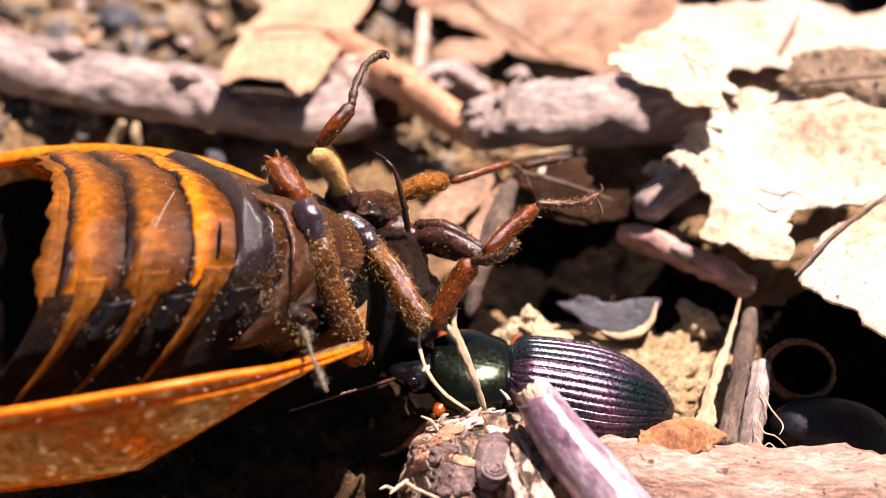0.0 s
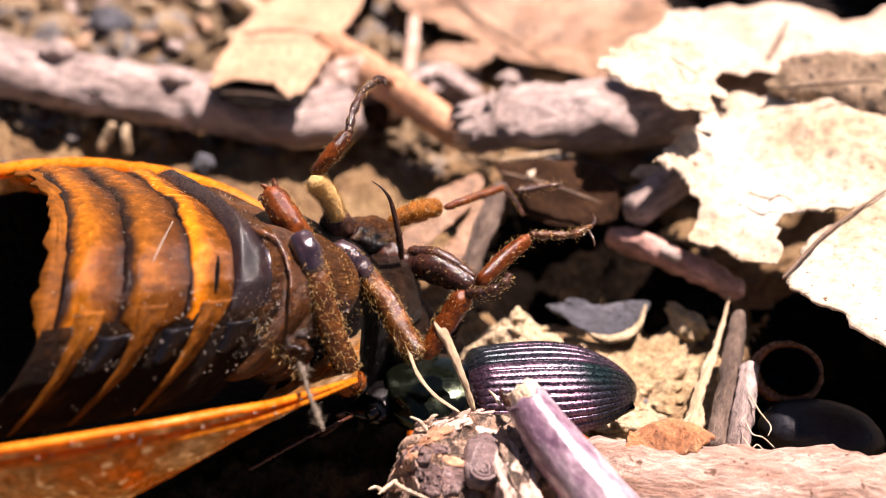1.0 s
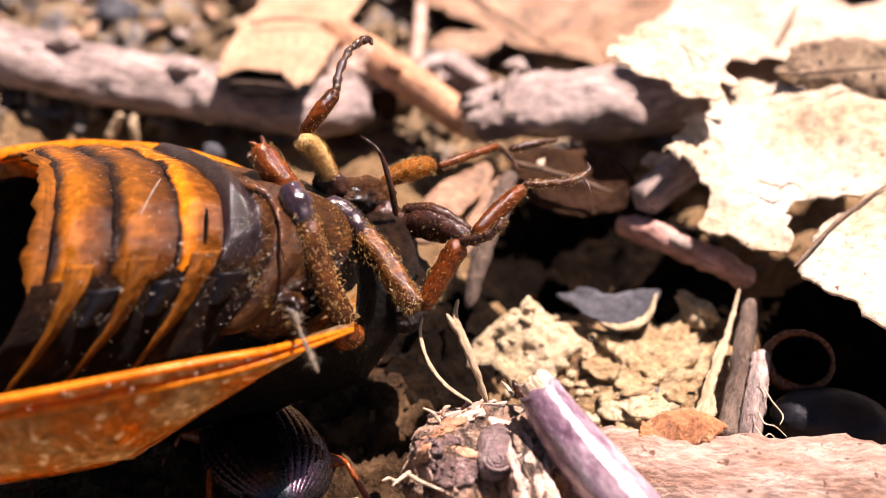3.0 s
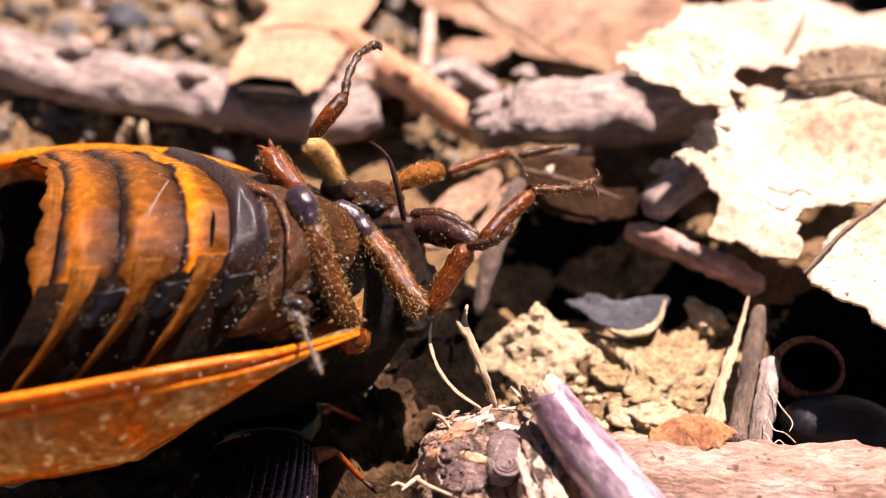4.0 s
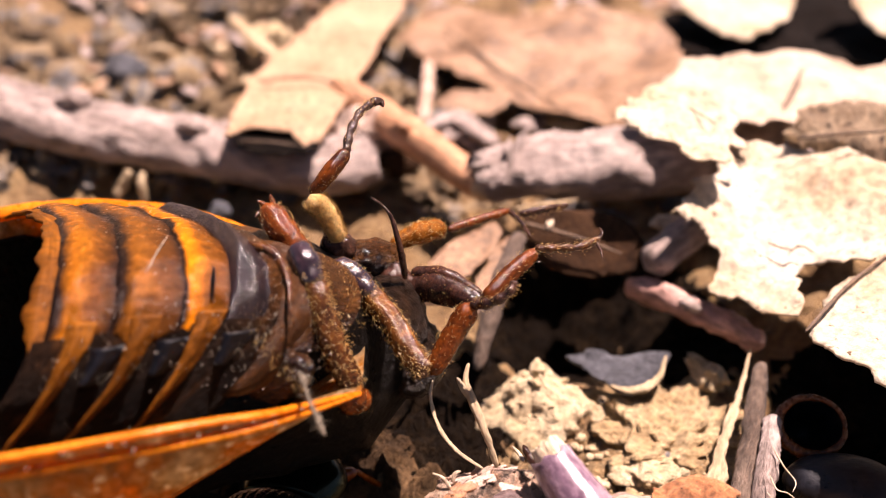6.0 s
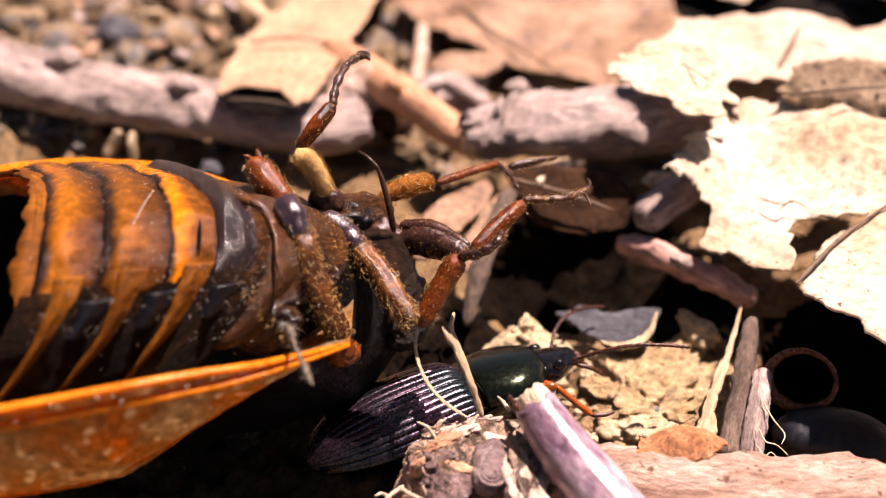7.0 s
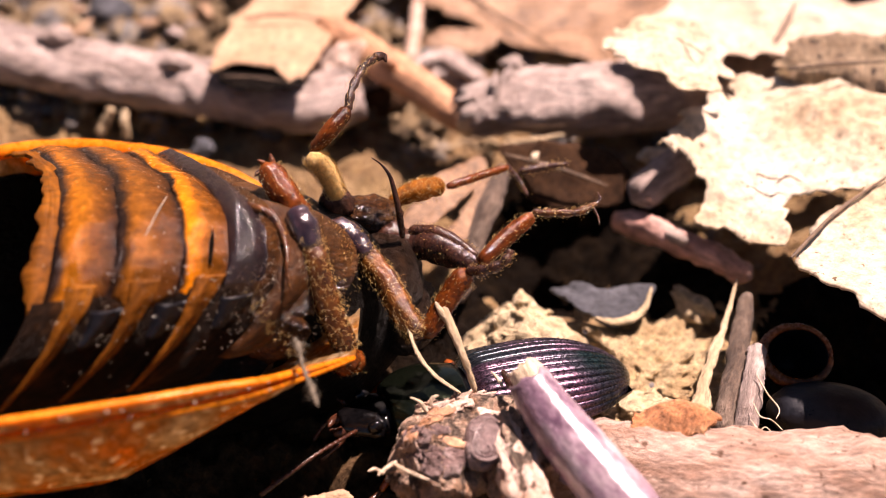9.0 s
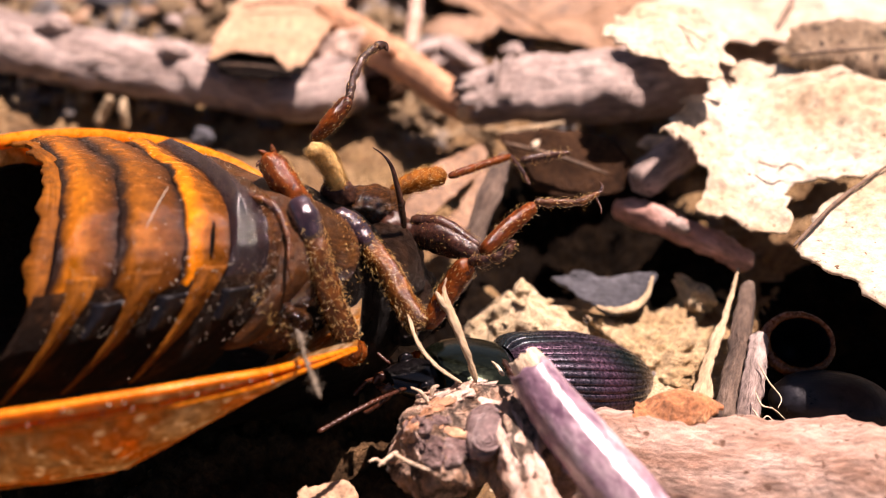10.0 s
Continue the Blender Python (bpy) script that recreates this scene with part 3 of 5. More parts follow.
    stone("wood_chip", ("pale tan wood chip leaning on the grey twig", "small pale wood chip beside the grey twig", "tiny cream seed husk under the stick")[k], c, (r * 1.3, r * 0.6, r * 0.6), CUT, 81 + k, "chip", amp=0.35, levels=3, turn=0.5 * k)
for k, (c, r, m) in enumerate([((-16.51, 19.38, 0.30), 1.3, SLATE), ((-19.67, 18.61, 0.20), 1.5, GRIT), ((-13.35, 18.73, 0.30), 1.4, GRIT), ((-9.54, 23.13, 0.50), 1.2, CLOD),
                               ((-21.97, 20.73, 0.30), 1.2, GRIT), ((-15.42, 26.88, 0.20), 1.9, GRIT), ((4.78, 14.42, 0.30), 1.1, GRIT), ((5.75, 13.08, 0.40), 0.8, CLOD),
                               ((-7.01, 7.74, 0.20), 0.8, SLATE), ((-9.68, 5.95, 0.30), 0.6, SLATE), ((-2.39, 9.87, 0.40), 1.0, LEAF_DARK)]):
    stone("pebble", "rounded soil-stained pebble between twigs", c, (r, r * 0.8, r * 0.65), m, 20 + k, "stone", amp=0.28, levels=3, turn=k * 0.9)


# ---- twigs ----
def twig(name, label, points, radii, mat, seed, category="twig", parts=(), **kw):
    t = thing(name, label, category, points[0])
    rod("stem", np.asarray(points) - np.asarray(points[0]), radii, mat, t, seed=seed, **kw)
    for pname, pp, pr, pm, pl in parts:
        rod(pname, np.asarray(pp) - np.asarray(points[0]), pr, pm, t, pl, seed=seed + 1, **{"rough": 0.3, "sides": 10})
    return t


twig("fallen_branch", "thick weathered grey branch lying on the soil", [(-24.44, 14.91, 1.40), (-16.20, 11.02, 1.50), (-9.55, 9.11, 1.40), (-5.48, 8.04, 1.30), (-3.57, 8.86, 1.40)],
     [1.75, 1.7, 1.65, 1.65, 1.65], BARK_GREY, 1, flat=0.68, rough=0.12, sides=36, per=24, scale=1.9, parts=[
         ("knot", [(-17.61, 11.36, 2.60), (-16.74, 11.15, 2.90), (-16.09, 11.36, 2.60)], [0.3, 0.5, 0.3], BARK_GREY, "raised bark knot"), ("knot", [(-11.94, 9.33, 2.40), (-11.11, 9.02, 2.70), (-10.40, 9.04, 2.50)], [0.25, 0.45, 0.25], BARK_GREY, "raised bark knot")])
stone("branch_knob", "pale gnarled knob at the end of the grey branch", (-4.11, 10.59, 1.50), (1.75, 1.35, 1.3), BARK_TAN, 31, "twig", amp=0.35, levels=4)
twig("orange_twig", "smooth orange-brown twig leaning over the litter", [(-5.18, 13.06, 2.60), (-2.07, 9.33, 2.40), (1.52, 4.63, 2.20)], [0.75, 0.8, 0.7], BARK_ORANGE, 2, rough=0.12, sides=18, per=10, parts=[("knot", [(-2.29, 8.82, 3.00), (-2.02, 8.28, 3.15), (-1.73, 8.10, 3.00)], [0.2, 0.34, 0.2], BARK_ORANGE, "low bark knot"), ("broken_end", [(1.25, 4.95, 2.25), (1.56, 4.54, 2.20), (1.78, 4.31, 2.15)], [0.66, 0.5, 0.2], CUT, "pale broken wood end")])
twig("broken_stick", "broken grey stick with a splintered end", [(1.17, 4.85, 2.60), (3.38, 5.59, 2.70), (6.21, 6.00, 2.60), (9.43, 7.07, 2.40), (13.58, 9.56, 2.00)],
     [1.1, 1.55, 1.7, 1.85, 1.9], BARK_GREY, 3, flat=0.8, rough=0.15, sides=36, per=20, scale=1.8, ragged=0.8, round_ends=False, parts=[
         ("splinter", [(2.39, 4.27, 3.20), (2.75, 5.32, 3.90), (3.21, 5.87, 4.50)], [0.28, 0.22, 0.06], BARK_GREY, ""),
         ("splinter", [(2.75, 4.61, 3.00), (2.28, 4.80, 3.80), (2.41, 5.47, 4.20)], [0.22, 0.16, 0.05], BARK_GREY, ""),
         ("splinter", [(1.72, 4.07, 2.40), (1.39, 4.73, 2.80), (1.50, 5.00, 3.30)], [0.3, 0.25, 0.1], BARK_TAN, ""),
         ("splinter", [(2.64, 3.75, 1.80), (3.99, 3.77, 2.00), (5.12, 3.88, 2.20)], [0.14, 0.16, 0.06], STRAW, "")])
twig("dark_twig", "short grey twig in the gap between stick and leaf", [(7.34, -0.79, 2.20), (8.57, 0.13, 2.80), (10.02, 1.49, 3.20)], [0.65, 0.7, 0.7], BARK_GREY, 4, rough=0.15, sides=16)
twig("red_twig", "reddish weathered twig half in shade", [(6.77, -0.32, 1.00), (7.83, -1.61, 1.40), (9.6, -3.1, 1.45), (11.0, -3.9, 1.0)], [0.42, 0.52, 0.5, 0.42], BARK_RED, 5, rough=0.3, sides=20, per=16, parts=[("knot", [(8.29, -2.44, 1.80), (8.49, -2.92, 2.00), (8.91, -2.99, 1.80)], [0.15, 0.28, 0.15], BARK_GREY, "pale bark knot")])
twig("grey_splint", "pale grey split bark fragment standing between leaves", [(0.92, -4.60, 0.40), (1.32, -3.47, 1.80), (1.95, -2.10, 2.80), (2.53, -0.10, 3.20)], [0.2, 0.34, 0.42, 0.3], BARK_DULL, 6, rough=0.25, sides=14, flat=0.5)
twig("stalk", "flattened yellow straw stalk with flaking edge", [(8.02, -10.72, 0.50), (8.75, -8.68, 0.90), (9.55, -6.90, 1.30), (10.29, -4.96, 1.70)], [0.34, 0.2, 0.1, 0.04], STRAW, 7, rough=0.5, sides=18, per=18, scale=0.5, flat=0.4, category="straw")
twig("stalk", "dark brown-grey twig standing beside the straw", [(8.67, -11.41, 0.70), (9.28, -9.70, 1.10), (9.81, -7.98, 1.50), (10.41, -6.01, 1.80)], [0.36, 0.36, 0.34, 0.24], BARK_DULL, 8, rough=0.25, sides=16, per=12, category="twig")
twig("stalk", "broken grey stub with rough bark", [(9.25, -11.75, 0.80), (9.64, -10.57, 1.20), (9.93, -9.61, 1.50), (10.23, -8.49, 1.70)], [0.36, 0.36, 0.33, 0.28], BARK_GREY, 9, rough=0.2, sides=16, per=12, scale=1.4, ragged=0.5, category="twig")
twig("root_thread", "frayed pale root thread on the stub", [(9.56, -11.09, 1.70), (9.60, -11.79, 1.80), (9.90, -11.96, 1.80), (10.22, -12.18, 1.60)], [0.02, 0.028, 0.022, 0.012], ROOT, 18, rough=0.3, sides=6, category="root")
twig("root_thread", "frayed pale root thread on the stub", [(9.36, -11.71, 1.60), (9.48, -12.28, 1.70), (9.67, -12.26, 1.80), (9.93, -12.41, 1.60)], [0.02, 0.028, 0.022, 0.012], ROOT, 19, rough=0.3, sides=6, category="root")
twig("litter_twig", "grey twig lying in the litter behind", [(-1.43, 10.93, 1.20), (-0.62, 11.64, 1.40), (0.21, 12.72, 1.30)], [0.28, 0.32, 0.26], BARK_GREY, 21, rough=0.2)
twig("litter_twig", "pale grey twig lying in the litter behind", [(0.29, 12.22, 1.30), (1.17, 10.88, 1.40), (2.11, 9.81, 1.30)], [0.3, 0.36, 0.3], BARK_GREY, 22, rough=0.2)
twig("litter_twig", "tan stalk lying in the litter behind", [(-0.96, 18.24, 1.40), (-1.02, 14.71, 1.50), (-1.22, 12.05, 1.30)], [0.3, 0.33, 0.28], BARK_TAN, 23, rough=0.15)
twig("straw_chip", "pale yellow straw chip on the soil", [(-11.79, 24.83, 1.00), (-10.18, 21.55, 1.20), (-8.73, 19.63, 1.00)], [0.35, 0.5, 0.35], STRAW, 24, rough=0.2, category="straw", flat=0.5)
twig("root_thread", "frayed pale root thread on the stub", [(9.83, -10.04, 1.90), (10.07, -10.71, 1.70), (10.31, -11.28, 1.60), (10.16, -11.61, 1.50)], [0.022, 0.03, 0.025, 0.015], ROOT, 10, rough=0.3, sides=6, category="root")
long_stick = twig("long_stick", "long tan stick with peeling bark beside the root knob", [(2.84, -14.30, 1.20), (4.82, -13.91, 1.20), (7.35, -14.25, 1.35), (10.18, -14.55, 1.30), (14.54, -14.9, 1.25)],
     [1.1, 1.75, 1.8, 1.85, 1.9], STICK_TAN, 11, rough=0.14, sides=32, per=24, scale=1.6)
fo = np.array((2.84, -14.30, 1.20))
v, f, g = sheet(np.array([(5.2, -13.6, 2.85), (5.7, -12.95, 3.0), (6.5, -12.7, 3.15), (7.3, -12.9, 3.1), (7.9, -13.5, 2.9), (7.3, -13.95, 3.05), (6.2, -13.95, 3.12)]) - fo,
                step=0.08, ragged=0.35, curl=0.2, curl_scale=0.5, thick=0.1, seed=71, bow=0.25)
flake = build("bark_flake", v, f, FLAKE, long_stick, "curled orange-brown bark flake", g)
rod("slit", np.array([(6.3, -13.3, 3.36), (6.9, -13.42, 3.36), (7.4, -13.5, 3.25)]) - fo, [0.02, 0.05, 0.02], VEIN, flake, "dark slit", sides=6)
knob = thing("gnarled_root", "gnarled cracked root knob with peeling bark", "root", (0.80, -11.57, 0.00))
kc = np.array((0.80, -11.57, 0.00))
def bark_scale(rnd, verts, mid, at, along, size, mat, label):
    """A thin peeling scale that follows the lobe's surface and lifts at one end."""
    rel = verts - mid
    dist = np.linalg.norm(rel, axis=1)
    unit = rel / dist[:, None]
    at = np.asarray(at, float) / np.linalg.norm(at)
    side = np.cross(at, along)
    side /= np.linalg.norm(side)
    fore = np.cross(side, at)
    n, m = 7, 5
    v, f = [], []
    for layer in (0, 1):
        for i in range(n):
            for j in range(m):
                a, b = i / (n - 1) * 2 - 1, j / (m - 1) * 2 - 1
                taper = 1 - 0.35 * a * a
                d = at + fore * (a * size[0] + 0.05 * rnd.uniform(-1, 1)) + side * (b * size[1] * taper + 0.03 * rnd.uniform(-1, 1)) if layer == 0 else None
                if layer == 0:
                    d /= np.linalg.norm(d)
                    near = np.argsort(-(unit @ d))[:9]
                    r = dist[near].mean() + 0.03 + 0.10 * max(0.0, a) ** 2 + 0.03 * rnd.random() - 0.05 * max(0.0, -a)
                    v.append(mid + d * r)
                else:
                    q = v[i * m + j]
                    v.append(q - 0.07 * (q - mid) / np.linalg.norm(q - mid))
    h = n * m
    f = [(i * m + j, i * m + j + 1, (i + 1) * m + j + 1, (i + 1) * m + j) for i in range(n - 1) for j in range(m - 1)]
    f += [tuple(k + h for k in reversed(q)) for q in f]
    rim = list(range(m)) + [i * m + m - 1 for i in range(1, n)] + [(n - 1) * m + j for j in range(m - 2, -1, -1)] + [i * m for i in range(n - 2, 0, -1)]
    f += [(y, x, x + h, y + h) for x, y in zip(rim, rim[1:] + rim[:1])]
    build("bark_scale", v, f, mat, knob, label, np.array(v) + 3.0 * rnd.random())


for k, (c, r, m, nm, lb, tn) in enumerate([((0.26, -13.99, 2.30), (1.5, 1.7, 1.25), BARK_KNOB, "bark_lobe", "cracked pinkish bark lobe", 0.2), ((1.08, -12.91, 2.10), (1.9, 1.3, 1.25), BARK_KNOB, "bark_lobe", "pale peeling bark", 0.1),
                                           ((2.46, -14.00, 2.20), (1.2, 1.9, 1.3), BARK_KNOB, "bark_lobe", "brown bark lobe", -0.1), ((1.40, -14.22, 3.10), (0.60, 1.02, 0.52), BUD, "bud_scale", "smooth purple-grey bud scale", -0.12)]):
    v, f, g = blob(np.array(c) - kc, r, 40 + k, 0.1 if nm == "bark_lobe" else 0.05, 0.5, 6 if nm == "bark_lobe" else 5, tn)
    if nm == "bark_lobe":
        mid = np.array(c) - kc
        for i, p in enumerate(v):
            q = p - mid
            furrow = sum(w * max(0.0, 1 - 3.2 * abs(noise.noise(Vector((q[0] * s * 0.6, q[1] * s * 1.3, q[2] * s * 1.1 + 9 * k))))) for s, w in ((0.9, 0.11), (2.2, 0.06), (5.0, 0.025)))
            v[i] = mid + q * (1 - furrow)
        rnd = random.Random(90 + k)
        for _ in range((26, 15, 0)[k]):
            at = (rnd.uniform(-0.95, 0.45), rnd.uniform(-0.85, 0.35), rnd.uniform(0.35, 1.0)) if k == 0 else (rnd.uniform(-0.9, 0.3), rnd.uniform(-0.2, 0.7), rnd.uniform(0.4, 1.0))
            tone = rnd.random()
            dark = at[1] < 0.05 and at[0] < 0.2 and k == 0
            mt, lb2 = (BARK_SCALE, "purple-grey peeling bark scale") if dark and tone < 0.7 else (BARK_ORANGE, "orange-brown bark scale") if tone < 0.86 and k == 0 else (BARK_TAN, "cream peeling bark scale")
            bark_scale(rnd, v, mid, at, (1.0, rnd.uniform(-0.7, 0.2), 0.1), (rnd.uniform(0.16, 0.34), rnd.uniform(0.09, 0.17)), mt, lb2)
    build(nm, v, f, m, knob, lb, g)
roll = np.array([(2.02, -13.2, 2.95), (2.16, -13.8, 3.15), (2.26, -14.6, 3.2), (2.34, -15.4, 3.15), (2.52, -16.4, 3.0), (2.8, -17.6, 2.7)]) - kc
rod("bark_roll", roll, [0.30, 0.48, 0.56, 0.58, 0.62, 0.66], BARK_TAN, knob, "rolled pale peeling bark", sides=26, per=14, rough=0.3, scale=1.1, flat=0.85, seed=63)
for k, (dx, r) in enumerate(((-0.40, 0.12), (-0.14, 0.15), (0.16, 0.12), (0.38, 0.14))):
    strip = roll + np.array((dx, 0.05 * k, 0.46 - 1.1 * dx * dx))
    strip[:, 0] += 0.07 * np.sin(np.arange(6) * 2.1 + 1.7 * k)
    rod("bark_strip", strip[:-1], [r * 0.5, r, r * 1.2, r, r * 0.8], (BARK_TAN, BARK_KNOB, BARK_ROUGH, BARK_TAN)[k], knob, "twisted fibrous bark strip", sides=12, per=10, rough=0.5, scale=0.8, flat=0.5, seed=60 + k)
curl = np.array((1.42, -14.84, 3.46)) - kc
for k in range(3):
    w = 0.36 - 0.11 * k
    ring = [curl + np.array((w * math.cos(q), w * 0.95 * math.sin(q) - 0.02 * k, 0.10 - 0.35 * w + 0.12 * (w * math.sin(q)))) for q in np.linspace(-3.6 + 0.4 * k, 0.9 + 0.4 * k, 11)]
    rod("bud_ridge", ring, [0.03, 0.06, 0.03], BUD, knob, "curled ridge of the bud scale", sides=8, rough=0.2, per=3, seed=k)
rod("crack", np.array([(-0.75, -13.5, 2.95), (-0.3, -13.62, 3.2), (0.06, -13.85, 3.42), (0.5, -14.33, 3.4)]) - kc, [0.03, 0.07, 0.08, 0.02], VEIN, knob, "dark crack between the lobes", sides=8, rough=0.5, seed=9)
for k, pts in enumerate([[(-0.14, -13.25, 3.30), (-0.35, -13.07, 3.50), (-0.62, -12.99, 3.60)], [(-0.96, -14.86, 3.00), (-1.22, -15.20, 3.10), (-1.43, -15.46, 3.10)], [(-1.06, -14.92, 3.00), (-0.59, -15.64, 3.40), (-0.06, -16.01, 3.50)],
                         [(-0.06, -13.02, 3.30), (0.00, -12.91, 3.50), (0.16, -12.80, 3.50)], [(1.97, -12.27, 3.40), (1.84, -11.70, 3.20), (1.67, -11.56, 3.30)], [(-1.32, -14.62, 2.30), (-1.56, -14.46, 2.30), (-1.76, -14.54, 2.30)]]):
    rod("rootlet", np.array(pts) - kc, [0.07, 0.06, 0.03], ROOT, knob, sides=6, rough=0.3, seed=k)
cut = thing("cut_stick", "short cut stick with glossy purple-grey bark", "twig", (2.79, -11.24, 3.00))
cc = np.array((2.79, -11.24, 3.00))
rod("bark", np.array([(2.66, -13.42, 4.50), (3.14, -14.24, 4.17), (3.82, -15.20, 3.80), (4.46, -16.04, 3.45), (5.04, -16.83, 3.15), (6.2, -18.5, 2.4), (7.5, -20.5, 1.5)]) - cc, [0.62, 0.72, 0.80, 0.84, 0.86, 0.90, 0.95], BARK_GLOSS, cut, rough=0.03, sides=30, per=14, scale=1.6, ragged=0.6, round_ends=False, seed=4)
for k, q in enumerate((0.1, 0.5, 0.9)):
    edge = np.array((2.75, -14.2, 3.85)) + q * np.array((1.0, -1.7, -0.55)) - cc
    rod("loose_bark", [edge + np.array((0.12, 0.3, 0.12)), edge + np.array((-0.05, 0.0, -0.05)), edge + np.array((0.1, -0.4, -0.1))], [0.10, 0.26, 0.08], BARK_GLOSS, cut, "torn bark edge", sides=10, per=6, rough=0.5, flat=0.45, seed=70 + k)
rod("wood_tip", np.array([(2.48, -12.99, 4.65), (2.69, -13.37, 4.50), (3.10, -14.00, 4.25)]) - cc, [0.46, 0.5, 0.5], CUT, cut, "pale split wood tip", rough=0.12, sides=24, ragged=0.5, round_ends=False, seed=5)
rod("bark_fibre", np.array([(2.35, -12.65, 3.60), (2.10, -12.36, 3.70), (1.97, -11.95, 3.70)]) - cc, [0.16, 0.12, 0.05], CHITIN_DARK, cut, rough=0.3, sides=8)


# ---- straws ----
straw = thing("forked_straw", "dry forked straw leaning against the knob", "straw", (1.21, -12.33, 3.30))
sc = np.array((1.21, -12.33, 3.30))
rod("stem", np.array([(1.20, -12.42, 3.30), (0.87, -11.95, 4.20), (0.50, -11.28, 4.80), (0.31, -10.76, 5.10), (0.40, -10.34, 5.40)]) - sc, [0.09, 0.11, 0.14, 0.1, 0.05], STRAW, straw, sides=12, rough=0.3, per=12, scale=0.6)
rod("side_branch", np.array([(0.52, -11.23, 4.80), (0.26, -11.02, 5.00), (0.07, -10.75, 5.20)]) - sc, [0.13, 0.1, 0.05], STRAW, straw, sides=8, rough=0.2)
twig("curved_straw", "thin curved grass blade", [(0.78, -12.47, 3.30), (0.10, -12.34, 3.80), (-0.42, -11.94, 4.30), (-0.69, -11.17, 4.70), (-0.64, -10.51, 4.90)], [0.06, 0.075, 0.08, 0.07, 0.04], STRAW, 13, sides=8, rough=0.3, category="straw", flat=0.5)
twig("grass_stub", "pale upright straw stub in the shade of the branch", [(-14.41, 7.17, 0.20), (-14.01, 7.45, 0.80), (-13.76, 7.55, 1.30)], [0.22, 0.24, 0.2], STRAW, 14, sides=10, rough=0.2, category="straw")
twig("grass_stub", "pale upright straw stub in the shade of the branch", [(-13.17, 7.06, 0.10), (-13.22, 7.21, 0.80), (-13.24, 7.58, 1.20)], [0.2, 0.2, 0.16], STRAW, 15, sides=10, rough=0.2, category="straw")
twig("long_straw", "long pale straw lying across the litter behind", [(-15.87, 27.19, 2.00), (-2.61, 26.19, 2.20), (8.39, 27.36, 2.00)], [0.35, 0.4, 0.35], STRAW, 16, sides=12, rough=0.1, category="straw")


# ---- dead leaves ----
def leaf(name, label, outline, mat, vein=None, **kw):
    t = thing(name, label, "leaf", outline[0])
    o = np.asarray(outline[0])
    v, f, g = sheet(np.asarray(outline) - o, **kw)
    build("blade", v, f, mat, t, grain=g)
    for pts, r in vein or ():
        rod("vein", np.asarray(pts) - o, [r, r, r * 0.5], VEIN, t, sides=8, rough=0.2)
    return t


def overlay(label, outline, seed, lift=0.18, mat=SHADE_SOIL):
    """A lumpy ground patch that thins out into the soil round it; the default near-black colour stands for shade."""
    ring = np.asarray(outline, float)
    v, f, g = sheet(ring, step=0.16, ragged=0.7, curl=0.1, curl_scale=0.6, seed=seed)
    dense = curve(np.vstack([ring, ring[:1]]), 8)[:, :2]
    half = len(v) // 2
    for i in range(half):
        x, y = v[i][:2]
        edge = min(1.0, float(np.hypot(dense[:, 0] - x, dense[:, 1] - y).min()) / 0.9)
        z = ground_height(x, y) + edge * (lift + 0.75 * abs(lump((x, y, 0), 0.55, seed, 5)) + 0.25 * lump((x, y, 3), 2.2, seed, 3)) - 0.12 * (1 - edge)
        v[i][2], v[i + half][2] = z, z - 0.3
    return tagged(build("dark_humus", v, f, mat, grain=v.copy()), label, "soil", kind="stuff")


# right end added out of view, to shade the ground round the shell
leaf("crumpled_leaf", "bleached crumpled dead leaf with torn ragged edge",
     [(8.05, -0.62, 4.95), (9.1, 0.9, 4.75), (10.87, 3.09, 4.70), (11.68, 4.27, 4.80), (12.48, 4.17, 4.90), (14.44, 3.18, 4.90), (17.04, 1.15, 5.00), (22.70, 0.43, 6.00), (18.90, -8.50, 6.20), (15.75, -4.74, 4.40), (14.01, -3.17, 3.90), (12.82, -3.14, 4.00), (12.01, -3.05, 3.70), (11.54, -4.72, 3.10), (10.00, -4.23, 3.10), (9.21, -3.71, 3.20), (9.45, -1.75, 4.05)],
     LEAF_PALE, seed=1, curl=0.35, ragged=0.55, step=0.17, vein=[([(11.16, -2.13, 4.15), (11.62, -2.64, 4.25), (12.14, -2.53, 4.25)], 0.03), ([(11.72, -2.74, 4.15), (12.13, -2.53, 4.30), (12.57, -2.81, 4.25)], 0.03), ([(10.93, 1.83, 4.85), (10.73, 2.03, 5.05), (11.04, 1.52, 5.15)], 0.05)])
leaf("crumpled_leaf", "curled bleached leaf lobe with a torn tip",
     [(5.96, 2.55, 6.60), (7.27, 4.49, 6.80), (8.82, 4.56, 6.60), (10.20, 3.86, 6.40), (10.78, 2.54, 6.30), (10.05, 0.64, 6.30), (9.03, 0.39, 6.30), (8.08, 0.88, 6.40), (6.73, 1.63, 6.50)],
     LEAF_PALE, seed=2, curl=0.4, ragged=0.55, step=0.17, vein=[([(8.91, 3.17, 6.75), (9.44, 2.49, 6.70), (9.80, 2.10, 6.60)], 0.03)])
# right end runs on unseen, added to keep sun off the empty shell
leaf("split_leaf", "sunlit cream leaf with a dark rib along its edge",
     [(10.98, -7.78, 4.50), (12.05, -6.04, 4.30), (13.46, -4.70, 4.60), (15.76, -3.10, 4.90), (21.39, -2.28, 5.30), (20.32, -8.30, 5.20), (17.0, -13.0, 5.60), (14.70, -12.6, 5.20), (13.20, -11.5, 4.90), (12.34, -10.55, 4.80), (12.02, -9.60, 4.80), (11.25, -8.75, 4.75)],
